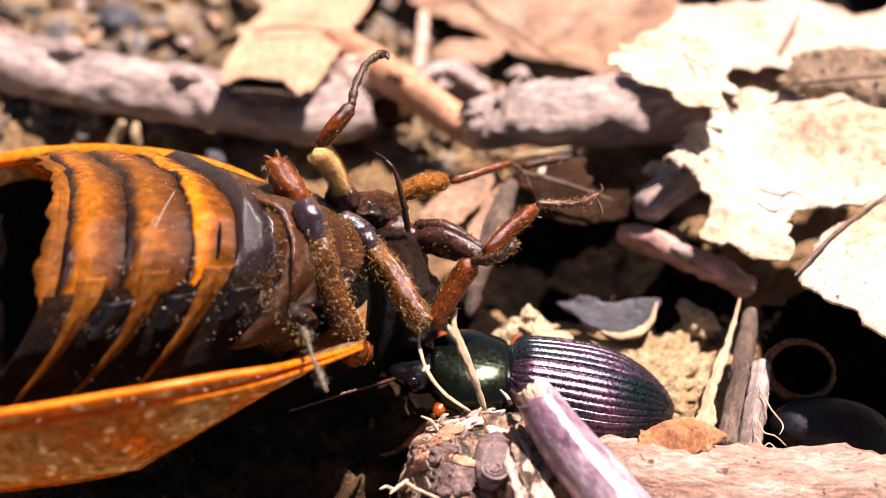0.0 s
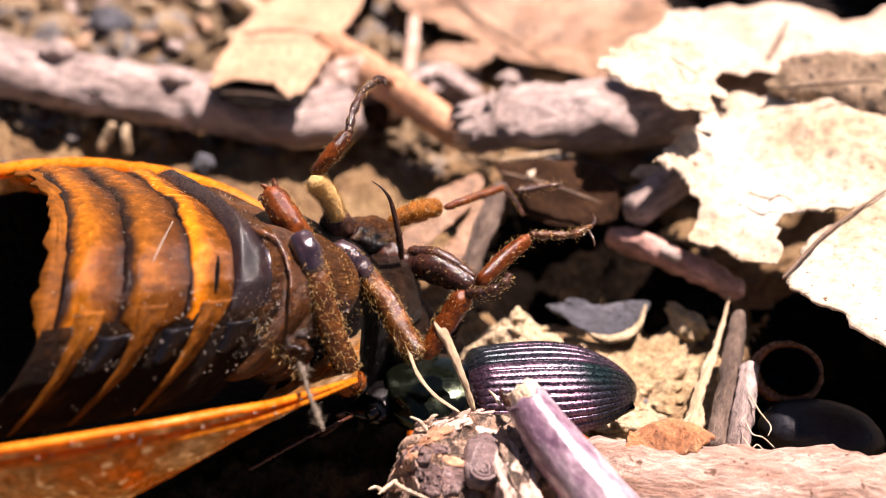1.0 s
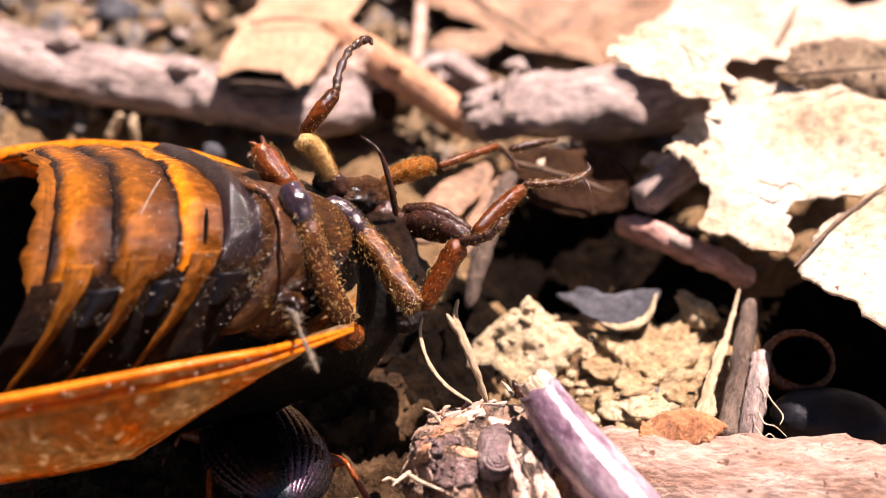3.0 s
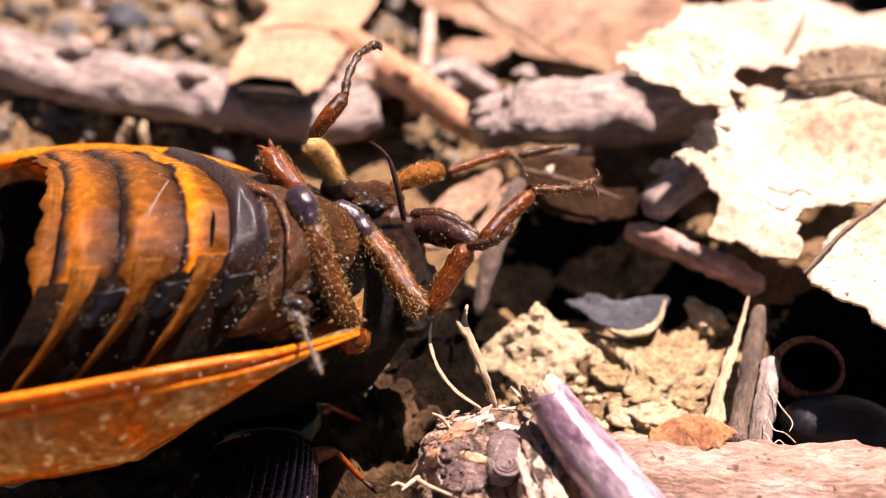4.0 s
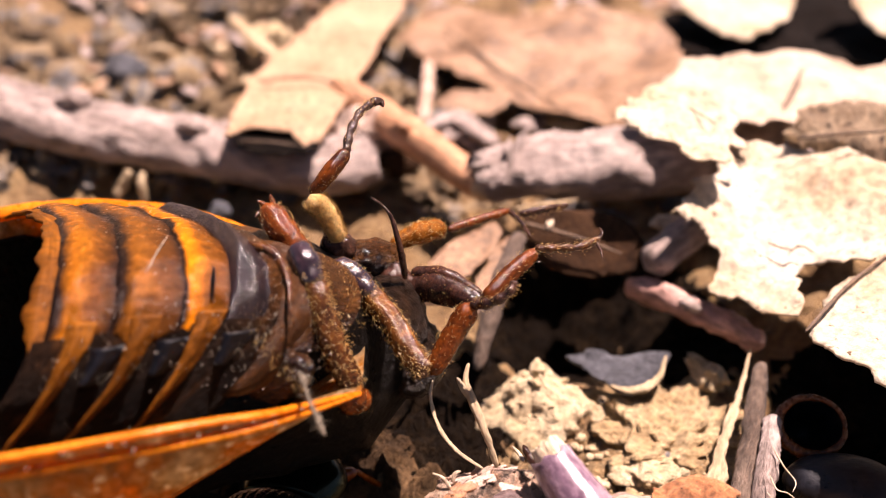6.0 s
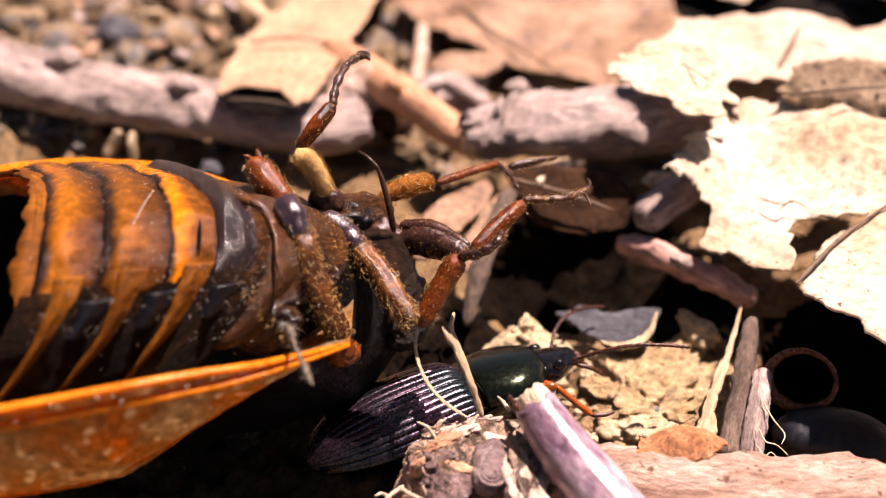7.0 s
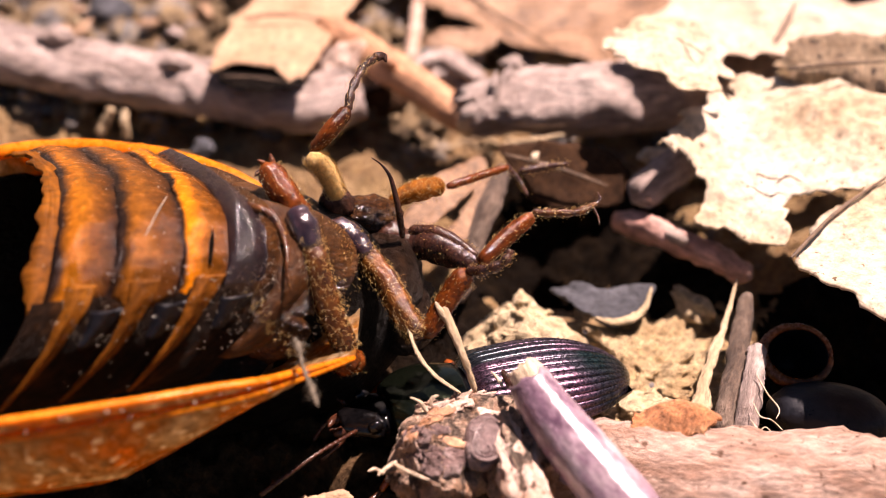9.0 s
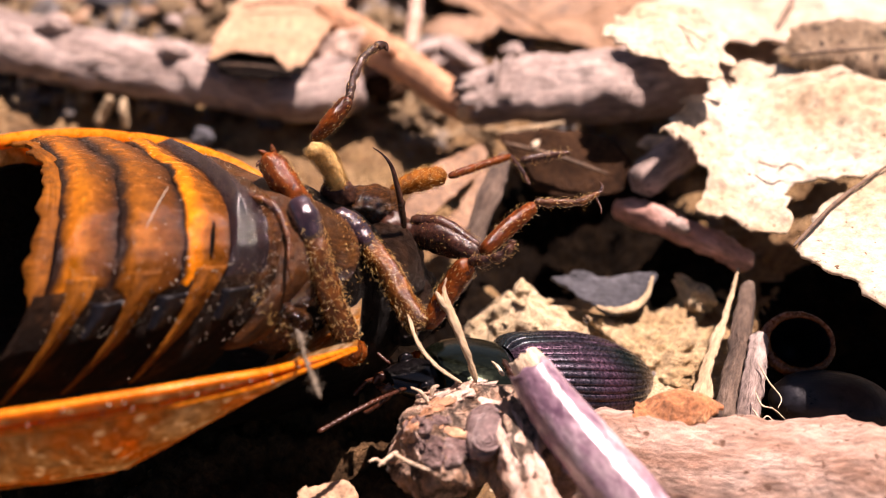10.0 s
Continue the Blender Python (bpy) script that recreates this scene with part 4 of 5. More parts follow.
     LEAF_PALE, seed=3, curl=0.18, ragged=0.25, step=0.2, vein=[([(10.95, -7.85, 4.68), (13.08, -5.31, 4.75), (15.71, -3.15, 5.05)], 0.07)])
# near-left corner added behind the lobe, unseen, to shade the broken stick
leaf("broad_leaf", "broad pale dead leaf in strong sun", [(8.73, 8.34, 4.00), (10.11, 12.06, 4.20), (11.50, 13.15, 4.60), (16.14, 12.95, 4.80), (21.49, 12.23, 4.80), (20.04, 6.16, 4.60), (16.09, 6.21, 3.80), (13.2, 5.6, 4.6), (10.6, 5.1, 5.1), (8.6, 5.4, 5.1), (7.5, 6.7, 4.9)],
     LEAF_BROAD, seed=4, curl=0.4, ragged=0.3, step=0.3, vein=[([(13.81, 7.30, 4.40), (14.56, 8.71, 4.60), (15.49, 10.77, 4.80)], 0.14)])
leaf("rolled_leaf", "rolled brown dead leaf with shaded hollow", [(12.94, 4.04, 4.60), (13.71, 5.10, 5.40), (15.91, 5.29, 5.80), (18.66, 5.53, 5.80), (18.44, 3.54, 4.00), (16.92, 2.88, 4.00), (14.79, 3.14, 4.10)],
     LEAF_POROUS, seed=5, curl=0.4, ragged=0.3, step=0.15, curl_scale=0.3, bow=0.9, vein=[([(13.10, 2.69, 5.70), (14.86, 2.38, 6.10), (17.03, 2.61, 6.10)], 0.07)])
leaf("arched_leaf", "arched tan dead leaf over the branch", [(-9.53, 7.70, 3.00), (-9.17, 12.95, 2.80), (-8.02, 18.85, 2.40), (-5.64, 24.92, 2.00), (-2.06, 28.72, 1.80), (-3.02, 20.70, 2.20), (-3.88, 15.48, 2.60), (-4.80, 9.96, 2.90), (-5.65, 7.00, 2.90), (-6.94, 7.49, 3.70), (-8.14, 7.59, 3.70)],
     LEAF_TAN, seed=6, curl=0.2, ragged=0.15, step=0.25, vein=[([(-8.68, 12.41, 3.20), (-6.77, 12.61, 3.30), (-4.46, 12.33, 3.10)], 0.08)])
# near-black sheet: the shade in the hollow below the arched leaf
leaf("shade_sheet", "near-black sheet standing for the shaded hollow under the arched leaf", [(-9.28, 7.60, 3.00), (-8.29, 8.32, 3.10), (-6.83, 8.22, 3.10), (-5.57, 6.96, 3.00), (-6.18, 6.31, 2.80), (-8.32, 6.50, 2.80)], SHADE_BLACK, seed=27, curl=0.2, ragged=0.2, step=0.2, vein=[([(-8.81, 6.93, 3.15), (-7.37, 6.74, 3.20), (-5.96, 6.63, 3.05)], 0.05)])
leaf("brown_leaf", "large flat brown dead leaf in the litter", [(-2.74, 20.65, 1.60), (-0.74, 25.11, 1.60), (3.52, 24.00, 1.90), (10.81, 22.15, 2.20), (11.23, 15.39, 2.20), (8.74, 10.61, 2.00), (5.59, 11.92, 1.60), (1.26, 15.82, 1.40)],
     LEAF_BROWN, seed=7, curl=0.35, ragged=0.25, step=0.3, vein=[([(-0.12, 21.39, 1.90), (3.14, 15.40, 1.90), (5.54, 11.70, 2.00)], 0.08)])
leaf("dark_leaf", "small dark brown leaf under the stick", [(2.37, 1.00, 3.20), (3.76, 1.28, 3.40), (5.67, 1.08, 3.40), (6.86, 0.29, 3.20), (7.07, -0.49, 2.20), (5.15, -1.02, 1.80), (3.32, -0.04, 1.90)],
     LEAF_DARK, seed=8, curl=0.2, ragged=0.15, step=0.2, vein=[([(2.56, 0.60, 3.25), (4.52, -0.14, 3.10), (6.25, -0.82, 2.80)], 0.07)])
def curled_flake():
    """A thin curled slate-grey flake, hollow side up."""
    at = np.array((5.8, -4.6, 0.6))
    t = thing("grey_flake", "curled blue-grey stone flake, sunlight on its rim put in as a pale strip", "stone", at)
    v, f, g = sheet(np.array([(4.0, -3.75, 0.75), (4.9, -4.75, 0.5), (5.7, -5.75, 0.42), (6.5, -5.75, 0.5), (7.2, -5.3, 0.62), (7.6, -4.2, 1.25), (6.9, -4.0, 0.95), (6.2, -3.95, 0.75), (5.1, -3.6, 0.75)]) - at,
                    step=0.09, ragged=0.16, curl=0.16, curl_scale=0.5, thick=0.16, seed=33, bow=-0.28)
    body = build("body", v, f, SLATE, t, grain=g)
    # pale clay-coloured strip: sunlight on the flake's lower edge, put into colour
    rod("rim", np.array([(5.5, -5.55, 0.5), (6.1, -5.82, 0.52), (6.7, -5.72, 0.58), (7.2, -5.3, 0.7), (7.5, -4.6, 1.05)]) - at, [0.05, 0.17, 0.2, 0.14, 0.05], CLOD, body, "pale edge strip standing for sunlight on the broken rim", sides=12, per=8, flat=0.5, rough=0.4, seed=9)


curled_flake()
leaf("leaf_strip", "brown torn leaf strip in the sun", [(-1.43, -1.81, 1.60), (-0.30, 0.27, 2.20), (1.45, 1.95, 2.40), (1.86, 1.14, 2.40), (0.75, -0.86, 2.20), (-0.49, -2.44, 1.80)], LEAF_BROWN, seed=9, curl=0.2, ragged=0.2, step=0.2)
leaf("leaf_strip", "brown torn leaf strip in the sun", [(0.33, -1.89, 1.40), (1.41, 0.19, 2.00), (2.31, 1.45, 2.20), (2.61, 0.77, 2.00), (1.79, -1.54, 1.40), (0.94, -2.66, 1.20)], LEAF_BROWN, seed=10, curl=0.2, ragged=0.2, step=0.2)
leaf("leaf_scrap", "orange-brown leaf scrap among soil lumps", [(-0.77, 13.53, 1.50), (0.43, 14.40, 1.80), (2.83, 14.21, 1.60), (2.53, 13.15, 1.40), (0.42, 12.87, 1.40)], LEAF_BROWN, seed=11, curl=0.2, ragged=0.2, step=0.25)
leaf("leaf_scrap", "grey leaf scrap among soil lumps", [(-0.88, 11.60, 0.90), (0.42, 13.15, 1.40), (2.20, 11.04, 1.20), (1.91, 9.50, 0.90), (0.41, 10.98, 0.80)], BARK_GREY, seed=12, curl=0.2, ragged=0.2, step=0.25)
leaf("pale_leaf", "bleached leaf fragment lying behind", [(11.89, 24.01, 3.00), (14.88, 27.29, 3.00), (18.68, 24.81, 3.00), (17.19, 20.73, 2.80), (14.81, 18.74, 2.60), (13.44, 20.73, 2.80)], LEAF_PALE, seed=13, curl=0.3, ragged=0.4, step=0.3)
leaf("pale_leaf", "bleached leaf fragment lying behind", [(20.46, 23.79, 3.40), (26.35, 25.40, 3.40), (24.70, 17.50, 3.00), (21.59, 18.17, 3.00), (20.80, 20.50, 3.20)], LEAF_PALE, seed=14, curl=0.3, ragged=0.4, step=0.3)
overlay("dark humus and rotted leaf crumbs under the dead chafer", [(-12.5, -10.4, 0), (-6.79, -8.80, 0), (-4.33, -7.04, 0), (-1.64, -6.39, 0), (-0.08, -7.60, 0), (0.6, -9.66, 0), (0.2, -12.28, 0), (-1.2, -15.2, 0), (-6.43, -17.5, 0), (-13.0, -17.5, 0)], 15, 0.1, MOULD)
leaf("leaf_scrap", "curled pink-brown leaf scrap on the soil", [(-4.6, -15.0, 0.9), (-3.8, -14.6, 1.2), (-2.6, -14.3, 1.3), (-2.2, -14.6, 1.0), (-3.4, -15.3, 0.7)], LEAF_TAN, seed=16, curl=0.3, ragged=0.4, step=0.15)
# near-black sheet: the shade in the gap behind the broad leaf
leaf("shade_sheet", "near-black sheet standing for the shaded gap behind the broad leaf", [(10.78, 25.46, 0.80), (16.42, 27.38, 1.00), (23.01, 28.21, 1.00), (29.79, 27.38, 1.00), (26.09, 18.82, 1.50), (17.54, 18.82, 1.50), (11.51, 20.15, 1.20)], SHADE_BLACK, seed=18, curl=0.4, ragged=0.4, step=0.35)
# three near-black patches: the shade of stick, leaf and legs, put into colour
overlay("near-black soil patch standing for the shade under the stick", [(0.9, -1.8, 0.00), (1.6, 2.2, 0.00), (4.6, 5.4, 0.00), (8.6, 5.4, 0.00), (10.8, 2.2, 0.00), (11.4, -1.6, 0.00), (9.6, -4.0, 0.00), (7.4, -3.7, 0.00), (4.06, -3.4, 0.00)], 21)
overlay("near-black soil patch standing for the shade under the cream leaf", [(10.98, -5.05, 0.00), (13.75, -1.41, 0.00), (19.08, -1.41, 0.00), (16.44, -11.33, 0.00), (13.56, -11.57, 0.00), (10.77, -11.57, 0.00), (10.39, -8.79, 0.00)], 22, 0.35)
overlay("near-black soil patch standing for the shade of the chafer legs", [(-2.76, -7.13, 0.00), (-2.11, -4.11, 0.00), (-0.50, -2.11, 0.00), (1.62, -1.41, 0.00), (2.18, -3.46, 0.00), (1.49, -5.96, 0.00), (4.6, -3.4, 0), (3.4, -4.6, 0), (1.81, -7.97, 0.00), (0.29, -9.32, 0.00), (-1.54, -9.32, 0.00)], 24, 0.25)
leaf("pale_litter", "pale leaf lying beneath the dead chafer", [(-15.35, -9.32, 0.50), (-13.28, -8.74, 0.70), (-11.52, -9.89, 0.80), (-11.36, -11.43, 0.60), (-13.25, -12.74, 0.50), (-14.83, -12.04, 0.50)], LEAF_TAN, seed=17, curl=0.3, ragged=0.3, step=0.25)


# ---- hollow shell of another beetle ----
shell = thing("empty_beetle_shell", "empty black beetle shell with an amber-rimmed opening", "beetle shell", (11.96, -8.79, 0.00))
hc = np.array((11.96, -8.79, 0.00))


def hollow_shell():
    a = np.array((11.43, -8.79, 1.60)) - hc
    ax = np.array((0.05, 0.62, -0.78))
    x = np.cross(ax, (0, 0, 1.0))
    x /= np.linalg.norm(x)
    y = np.cross(x, ax)
    v, g = [], []
    n, m = 22, 30
    for layer in (1.0, 0.9):
        for i in range(n):
            t = i / (n - 1)
            r = 0.95 * math.sqrt(max(1 - t ** 2.4, 0.0)) * layer + 0.001
            for k in range(m):
                q = 2 * math.pi * k / m
                p = a + ax * (t * 2.4 * layer) + (x * math.cos(q) * 1.15 + y * math.sin(q)) * r
                v.append(p), g.append(p)
    h = n * m
    f = [(i * m + k, i * m + (k + 1) % m, (i + 1) * m + (k + 1) % m, (i + 1) * m + k) for i in range(n - 1) for k in range(m)]
    f += [tuple(i + h for i in reversed(q)) for q in f]
    f += [((k + 1) % m, k, k + h, (k + 1) % m + h) for k in range(m)]
    build("body", v, f, SHELL_BLACK, shell, grain=g)
    ring = [a + (x * math.cos(q) * 1.15 + y * math.sin(q)) * 0.92 for q in np.linspace(0, 2 * math.pi, 25)]
    rod("rim", ring, [0.07, 0.09, 0.13, 0.18, 0.2, 0.14, 0.08], RIM_DARK, shell, "amber-brown rim", sides=10, per=3, rough=0.15)
    v, f, g = blob(np.array((12.13, -10.78, 0.80)) - hc, (1.9, 1.2, 0.95), 2, 0.04, levels=4, turn=-0.2)
    build("wing_case", v, f, SHELL_BLACK, shell, "glossy black dome", g)


hollow_shell()
for c, r in (((9.13, -4.93, 0.75), 0.13), ((-16.99, 12.25, 2.80), 0.2), ((-11.98, 7.44, 2.60), 0.14), ((5.05, -6.62, 0.80), 0.13)):
    v, f, g = blob(c, (r, r, r), 1, 0.0, levels=3)
    tagged(build("water_drop", v, f, DROP, grain=g), "tiny clear glinting water drop", "drop", GROUPS["water_drop"])


# ---- the dead chafer, on its back ----
CHAFER_AT = (-8.63, -7.38, 0.0)
chafer = thing("dead_chafer", "dead orange-brown chafer lying on its back, abdomen hollowed out", "chafer beetle", CHAFER_AT)
CO = np.array(CHAFER_AT)
# half outline of the body along its length: station, far side y, near side y, rim height, belly height
STATIONS = np.array([(-21, -6.0, -16.8, 5.2, 8.2), (-17, -3.6, -16.6, 5.8, 9.2), (-14, -2.7, -16.2, 6.0, 9.5), (-12, -2.4, -15.8, 6.0, 9.6), (-9.3, -2.8, -15.0, 6.0, 9.6),
                     (-7.2, -3.6, -14.3, 5.9, 9.5), (-4.7, -4.9, -12.9, 5.5, 8.9), (-2.3, -5.8, -11.3, 5.0, 7.8), (0.0, -6.2, -9.8, 4.6, 6.6)])
# profile of the underside from the far rim (0) over the belly to the near rim (1): place across, height, how far a plate reaches forward
PROFILE = np.array([(0.0, 0.02, -0.05, -3.6), (0.1, 0.08, 0.15, -3.0), (0.25, 0.22, 0.42, -2.0), (0.45, 0.44, 0.76, -0.45), (0.6, 0.63, 0.95, 0.35), (0.72, 0.80, 0.98, 0.75),
                    (0.8, 0.90, 0.85, 0.85), (0.87, 0.955, 0.6, 0.45), (0.94, 0.98, 0.3, -0.45), (1.0, 0.985, -0.05, -1.7)])


def body_at(s):
    return [np.interp(s, STATIONS[:, 0], STATIONS[:, k]) for k in (1, 2, 3, 4)]


def belly(s, u, out=0.0):
    """Point on the underside at the plate station s, u from 0 (far rim) to 1 (near rim)."""
    q = [sum(np.interp(u + d, PROFILE[:, 0], PROFILE[:, k]) for d in (-0.04, 0, 0.04)) / 3 for k in (1, 2, 3)]
    e = [sum(np.interp(u + 0.02 + d, PROFILE[:, 0], PROFILE[:, k]) for d in (-0.04, 0, 0.04)) / 3 for k in (1, 2)]
    x = s + q[2]
    yf, yn, zr, zt = body_at(x)
    y, z = yf + (yn - yf) * q[0], zr + (zt - zr) * q[1]
    ny, nz = -(zt - zr) * (e[1] - q[1]), (yn - yf) * (e[0] - q[0])
    k = -out / (math.hypot(ny, nz) + 1e-9)
    return np.array([x, y + ny * k, z + nz * k]) - CO


def band(name, s0, s1, mat, label="", lip=0.12, a0=0.0, a1=1.0, seed=0.0, n=14, m=64, ragged=0.0, taper=0.0, fray=0.0):
    """One arched plate of the belly, with thickness and a raised hind edge."""
    v, g = [], []
    for side in (0, 1):
        for i in range(n + 1):
            t = i / n
            for k in range(m + 1):
                a = a0 + (a1 + fray * lump((t * 2.5, seed, s0), 1.0, seed) - a0) * k / m
                e = ragged * lump((a * 9, seed, 0), 1.0, seed) if i == 0 else 0
                out = lip * math.sin(math.pi * min(t * 1.15, 1)) + 0.05 * lump((t * 2 + s0, a * 8, 0), 1.3, seed) - 0.1 * side
                if fray:
                    out *= min(1.0, a * 7)
                    out = -0.06 - 0.1 * side + (out + 0.06 + 0.1 * side) * min(1.0, (1 - k / m) * 7)
                w = 1 - taper * k / m
                p = belly((s0 + s1) / 2 + (s1 - s0) * (t - 0.5) * w + e + (0.12 * lump((a * 7, s0, 0), 1.0, seed) if taper else 0), a, out * (w if taper else 1))
                v.append(p), g.append((s0 + (s1 - s0) * t, a * 14.0, 0.0))
    w, h = m + 1, (n + 1) * (m + 1)
    f = [(i * w + k, i * w + k + 1, (i + 1) * w + k + 1, (i + 1) * w + k) for i in range(n) for k in range(m)]
    f += [tuple(j + h for j in reversed(q)) for q in f]
    rim = [i for i in range(w)] + [i * w + m for i in range(1, n + 1)] + [n * w + k for k in range(m - 1, -1, -1)] + [i * w for i in range(n - 1, 0, -1)]
    f += [(b, a, a + h, b + h) for a, b in zip(rim, rim[1:] + rim[:1])]
    ob = build(name, v, f, mat, chafer, label, g)
    at = ob.data.attributes.new("along", "FLOAT", "POINT")
    at.data.foreach_set("value", [i / n for _ in (0, 1) for i in range(n + 1) for _ in range(m + 1)])
    return ob


NEAR = 0.84  # where the belly plates end and the soft flank begins
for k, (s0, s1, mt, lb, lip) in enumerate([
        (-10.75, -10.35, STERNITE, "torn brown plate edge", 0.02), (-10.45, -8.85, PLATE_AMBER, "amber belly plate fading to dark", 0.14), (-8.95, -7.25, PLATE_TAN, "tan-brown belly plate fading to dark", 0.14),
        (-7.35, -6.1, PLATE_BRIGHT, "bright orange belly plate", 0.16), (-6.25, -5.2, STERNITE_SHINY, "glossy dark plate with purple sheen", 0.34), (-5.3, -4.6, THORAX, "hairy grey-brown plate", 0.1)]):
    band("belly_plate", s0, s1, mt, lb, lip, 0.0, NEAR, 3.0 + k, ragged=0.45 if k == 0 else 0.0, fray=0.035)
# soft flank with narrow amber edges
band("flank", -10.7, -4.7, STERNITE_DARK, "dark sunken flank", -0.05, NEAR - 0.02, 1.0, 20.0, n=30, m=20)
for k, s in enumerate((-9.6, -8.1, -6.6)):
    band("flank_ridge", s - 0.36, s + 0.36, STERNITE, "narrow amber flank ridge", 0.16, 0.80, 0.995, 40.0 + k, n=10, m=30, taper=0.84)
    band("flank_pit", s + 0.4, s + 1.2, SHELL_BLACK, "blue-black bump between the ridges", 0.2, NEAR + 0.005, 0.9, 50.0 + k, n=10, m=12, taper=0.5)
rod("scratch", [belly(-8.2, 0.72, 0.2), belly(-7.9, 0.66, 0.2), belly(-7.6, 0.6, 0.2)], [0.012, 0.02, 0.01], HAIR_GREY, chafer, "pale fibre", sides=6)
rod("crack", [belly(-6.6, 0.7, 0.12), belly(-6.65, 0.74, 0.12), belly(-6.65, 0.78, 0.12)], [0.04, 0.08, 0.05], CAVITY_SHADE, chafer, "dark crack", sides=6)


def near_rim(s):
    """The near wing case stands open: its rim runs outside the body."""
    at = (-21, -17, -13, -10.4, -6.6, -4.2, -2.2, -1.2)
    return np.interp(s, at, (-17.4, -17.7, -17.6, -17.2, -16.1, -14.6, -12.6, -11.4)), np.interp(s, at, (7.0, 7.4, 7.6, 7.6, 7.5, 6.8, 5.9, 5.5))


def elytron(side, s_end, drop):
    """One wing case: a bowed shell below the body, with a bright rolled rim. side 0 far, 1 near."""
    n, m = 46, 22
    v, g = [], []
    for layer in (0, 1):
        for i in range(n + 1):
            s = -20.5 + (s_end + 20.5) * i / n
            yf, yn, zr, zt = body_at(s)
            ym = (yf + yn) / 2
            hw = (yf - yn) / 2 + 0.1
            if side:
                yn, zr = near_rim(s)
                hw = ym - yn
            front = min(1.0, (s_end - s) / (6.5 if side else 3.2) + 0.08)
            for k in range(m + 1):
                a = (math.pi / 2) * k / m
                y = ym + (1 - 2 * side) * (hw - 0.09 * layer) * math.cos(a) ** 0.8
                z = zr - (zr - 0.25) * front * drop * math.sin(a) ** 0.9 + 0.12 * layer * math.sin(a)
                x = s
                p = np.array([x, y, z + 0.06 * lump((s, a * 4, side), 0.8, 2.0)]) - CO
                v.append(p), g.append((s, a * 4, 0))
    w, h = m + 1, (n + 1) * (m + 1)
    f = [(i * w + k, i * w + k + 1, (i + 1) * w + k + 1, (i + 1) * w + k) for i in range(n) for k in range(m)]
    f += [tuple(j + h for j in reversed(q)) for q in f]
    rim = [i for i in range(w)] + [i * w + m for i in range(1, n + 1)] + [n * w + k for k in range(m - 1, -1, -1)] + [i * w for i in range(n - 1, 0, -1)]
    f += [(b, a, a + h, b + h) for a, b in zip(rim, rim[1:] + rim[:1])]
    shell_part = build("elytron", v, f, ELYTRON_FACE, chafer, "orange-brown translucent wing case", g)
    for j, (lift, off, r) in enumerate(((0.16, 0.05, 0.13), (-0.3, 0.12, 0.14)) if side else ((0.0, -0.12, 0.3),)):
        pts = []
        for s in np.linspace(-20.5, s_end, 18):
            yf, yn, zr, zt = body_at(s)
            if side:
                yn, zr = near_rim(s)
            q = (yn - off) if side else (yf + off)
            end = min(1.0, (s_end - s) / 3.5)
            pts.append(np.array([s, q, zr + lift * (end if side else 1)]) - CO)
        rod("rim", pts, [r * 0.8] + [r] * 6 + [r * 0.6], ELYTRON_RIM, shell_part, "bright orange rolled rim", sides=10, per=4, flat=0.75, rough=0.1)

    if side:
        for row, r in ((9, 0.13), (13, 0.2)):
            pts = [v[i * w + row] for i in range(0, n - 3, 3)]
            rod("streak", pts, [r, r, r * 0.7, r * 0.3], ELYTRON_RIM, shell_part, "orange streak along the wing case", sides=10, per=3, flat=0.35, rough=0.4, scale=1.0)


elytron(0, -5.0, 1.0)
elytron(1, -2.2, 0.8)


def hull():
    """The inside of the emptied body, its shade put into a near-black colour, and the thorax that closes it in front.
    """
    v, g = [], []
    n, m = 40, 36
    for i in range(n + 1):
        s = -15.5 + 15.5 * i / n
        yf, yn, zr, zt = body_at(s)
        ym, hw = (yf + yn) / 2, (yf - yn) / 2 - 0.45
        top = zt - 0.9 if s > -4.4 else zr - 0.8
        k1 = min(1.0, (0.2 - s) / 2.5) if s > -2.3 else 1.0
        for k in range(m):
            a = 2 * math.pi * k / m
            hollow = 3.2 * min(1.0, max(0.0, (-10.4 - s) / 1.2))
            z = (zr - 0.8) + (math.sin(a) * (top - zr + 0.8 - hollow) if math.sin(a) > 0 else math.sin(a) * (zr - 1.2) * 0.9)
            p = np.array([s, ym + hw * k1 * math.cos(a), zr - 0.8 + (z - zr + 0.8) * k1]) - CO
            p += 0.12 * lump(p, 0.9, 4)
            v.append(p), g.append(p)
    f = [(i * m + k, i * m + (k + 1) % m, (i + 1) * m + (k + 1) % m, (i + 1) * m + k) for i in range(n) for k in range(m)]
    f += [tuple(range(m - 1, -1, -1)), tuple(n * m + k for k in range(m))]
    build("hollow_body", v, f, CAVITY_SHADE, chafer, "hollowed body, its shaded cavity put in as near-black colour", g)


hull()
# thorax plates between the legs
band("thorax_plate", -5.0, -3.0, THORAX, "punctured brown breast plate", 0.1, 0.12, 0.9, 31.0, n=16)
for k, (c, r, m) in enumerate([((4.03, -4.46, 6.30), (1.15, 0.7, 1.25), THORAX), ((5.32, -1.17, 5.60), (1.2, 1.2, 1.3), BREAST_DARK), ((6.80, -0.42, 4.60), (1.45, 1.8, 1.5), BREAST_DARK),
                               ((5.52, 0.51, 6.90), (0.55, 0.5, 0.55), CHITIN_DARK), ((6.52, 0.92, 6.20), (1.0, 0.6, 0.65), THORAX), ((7.23, 0.43, 5.40), (0.7, 0.6, 0.8), CHITIN_DARK), ((7.67, -0.72, 3.60), (1.1, 1.4, 1.2), BREAST_DARK)]):
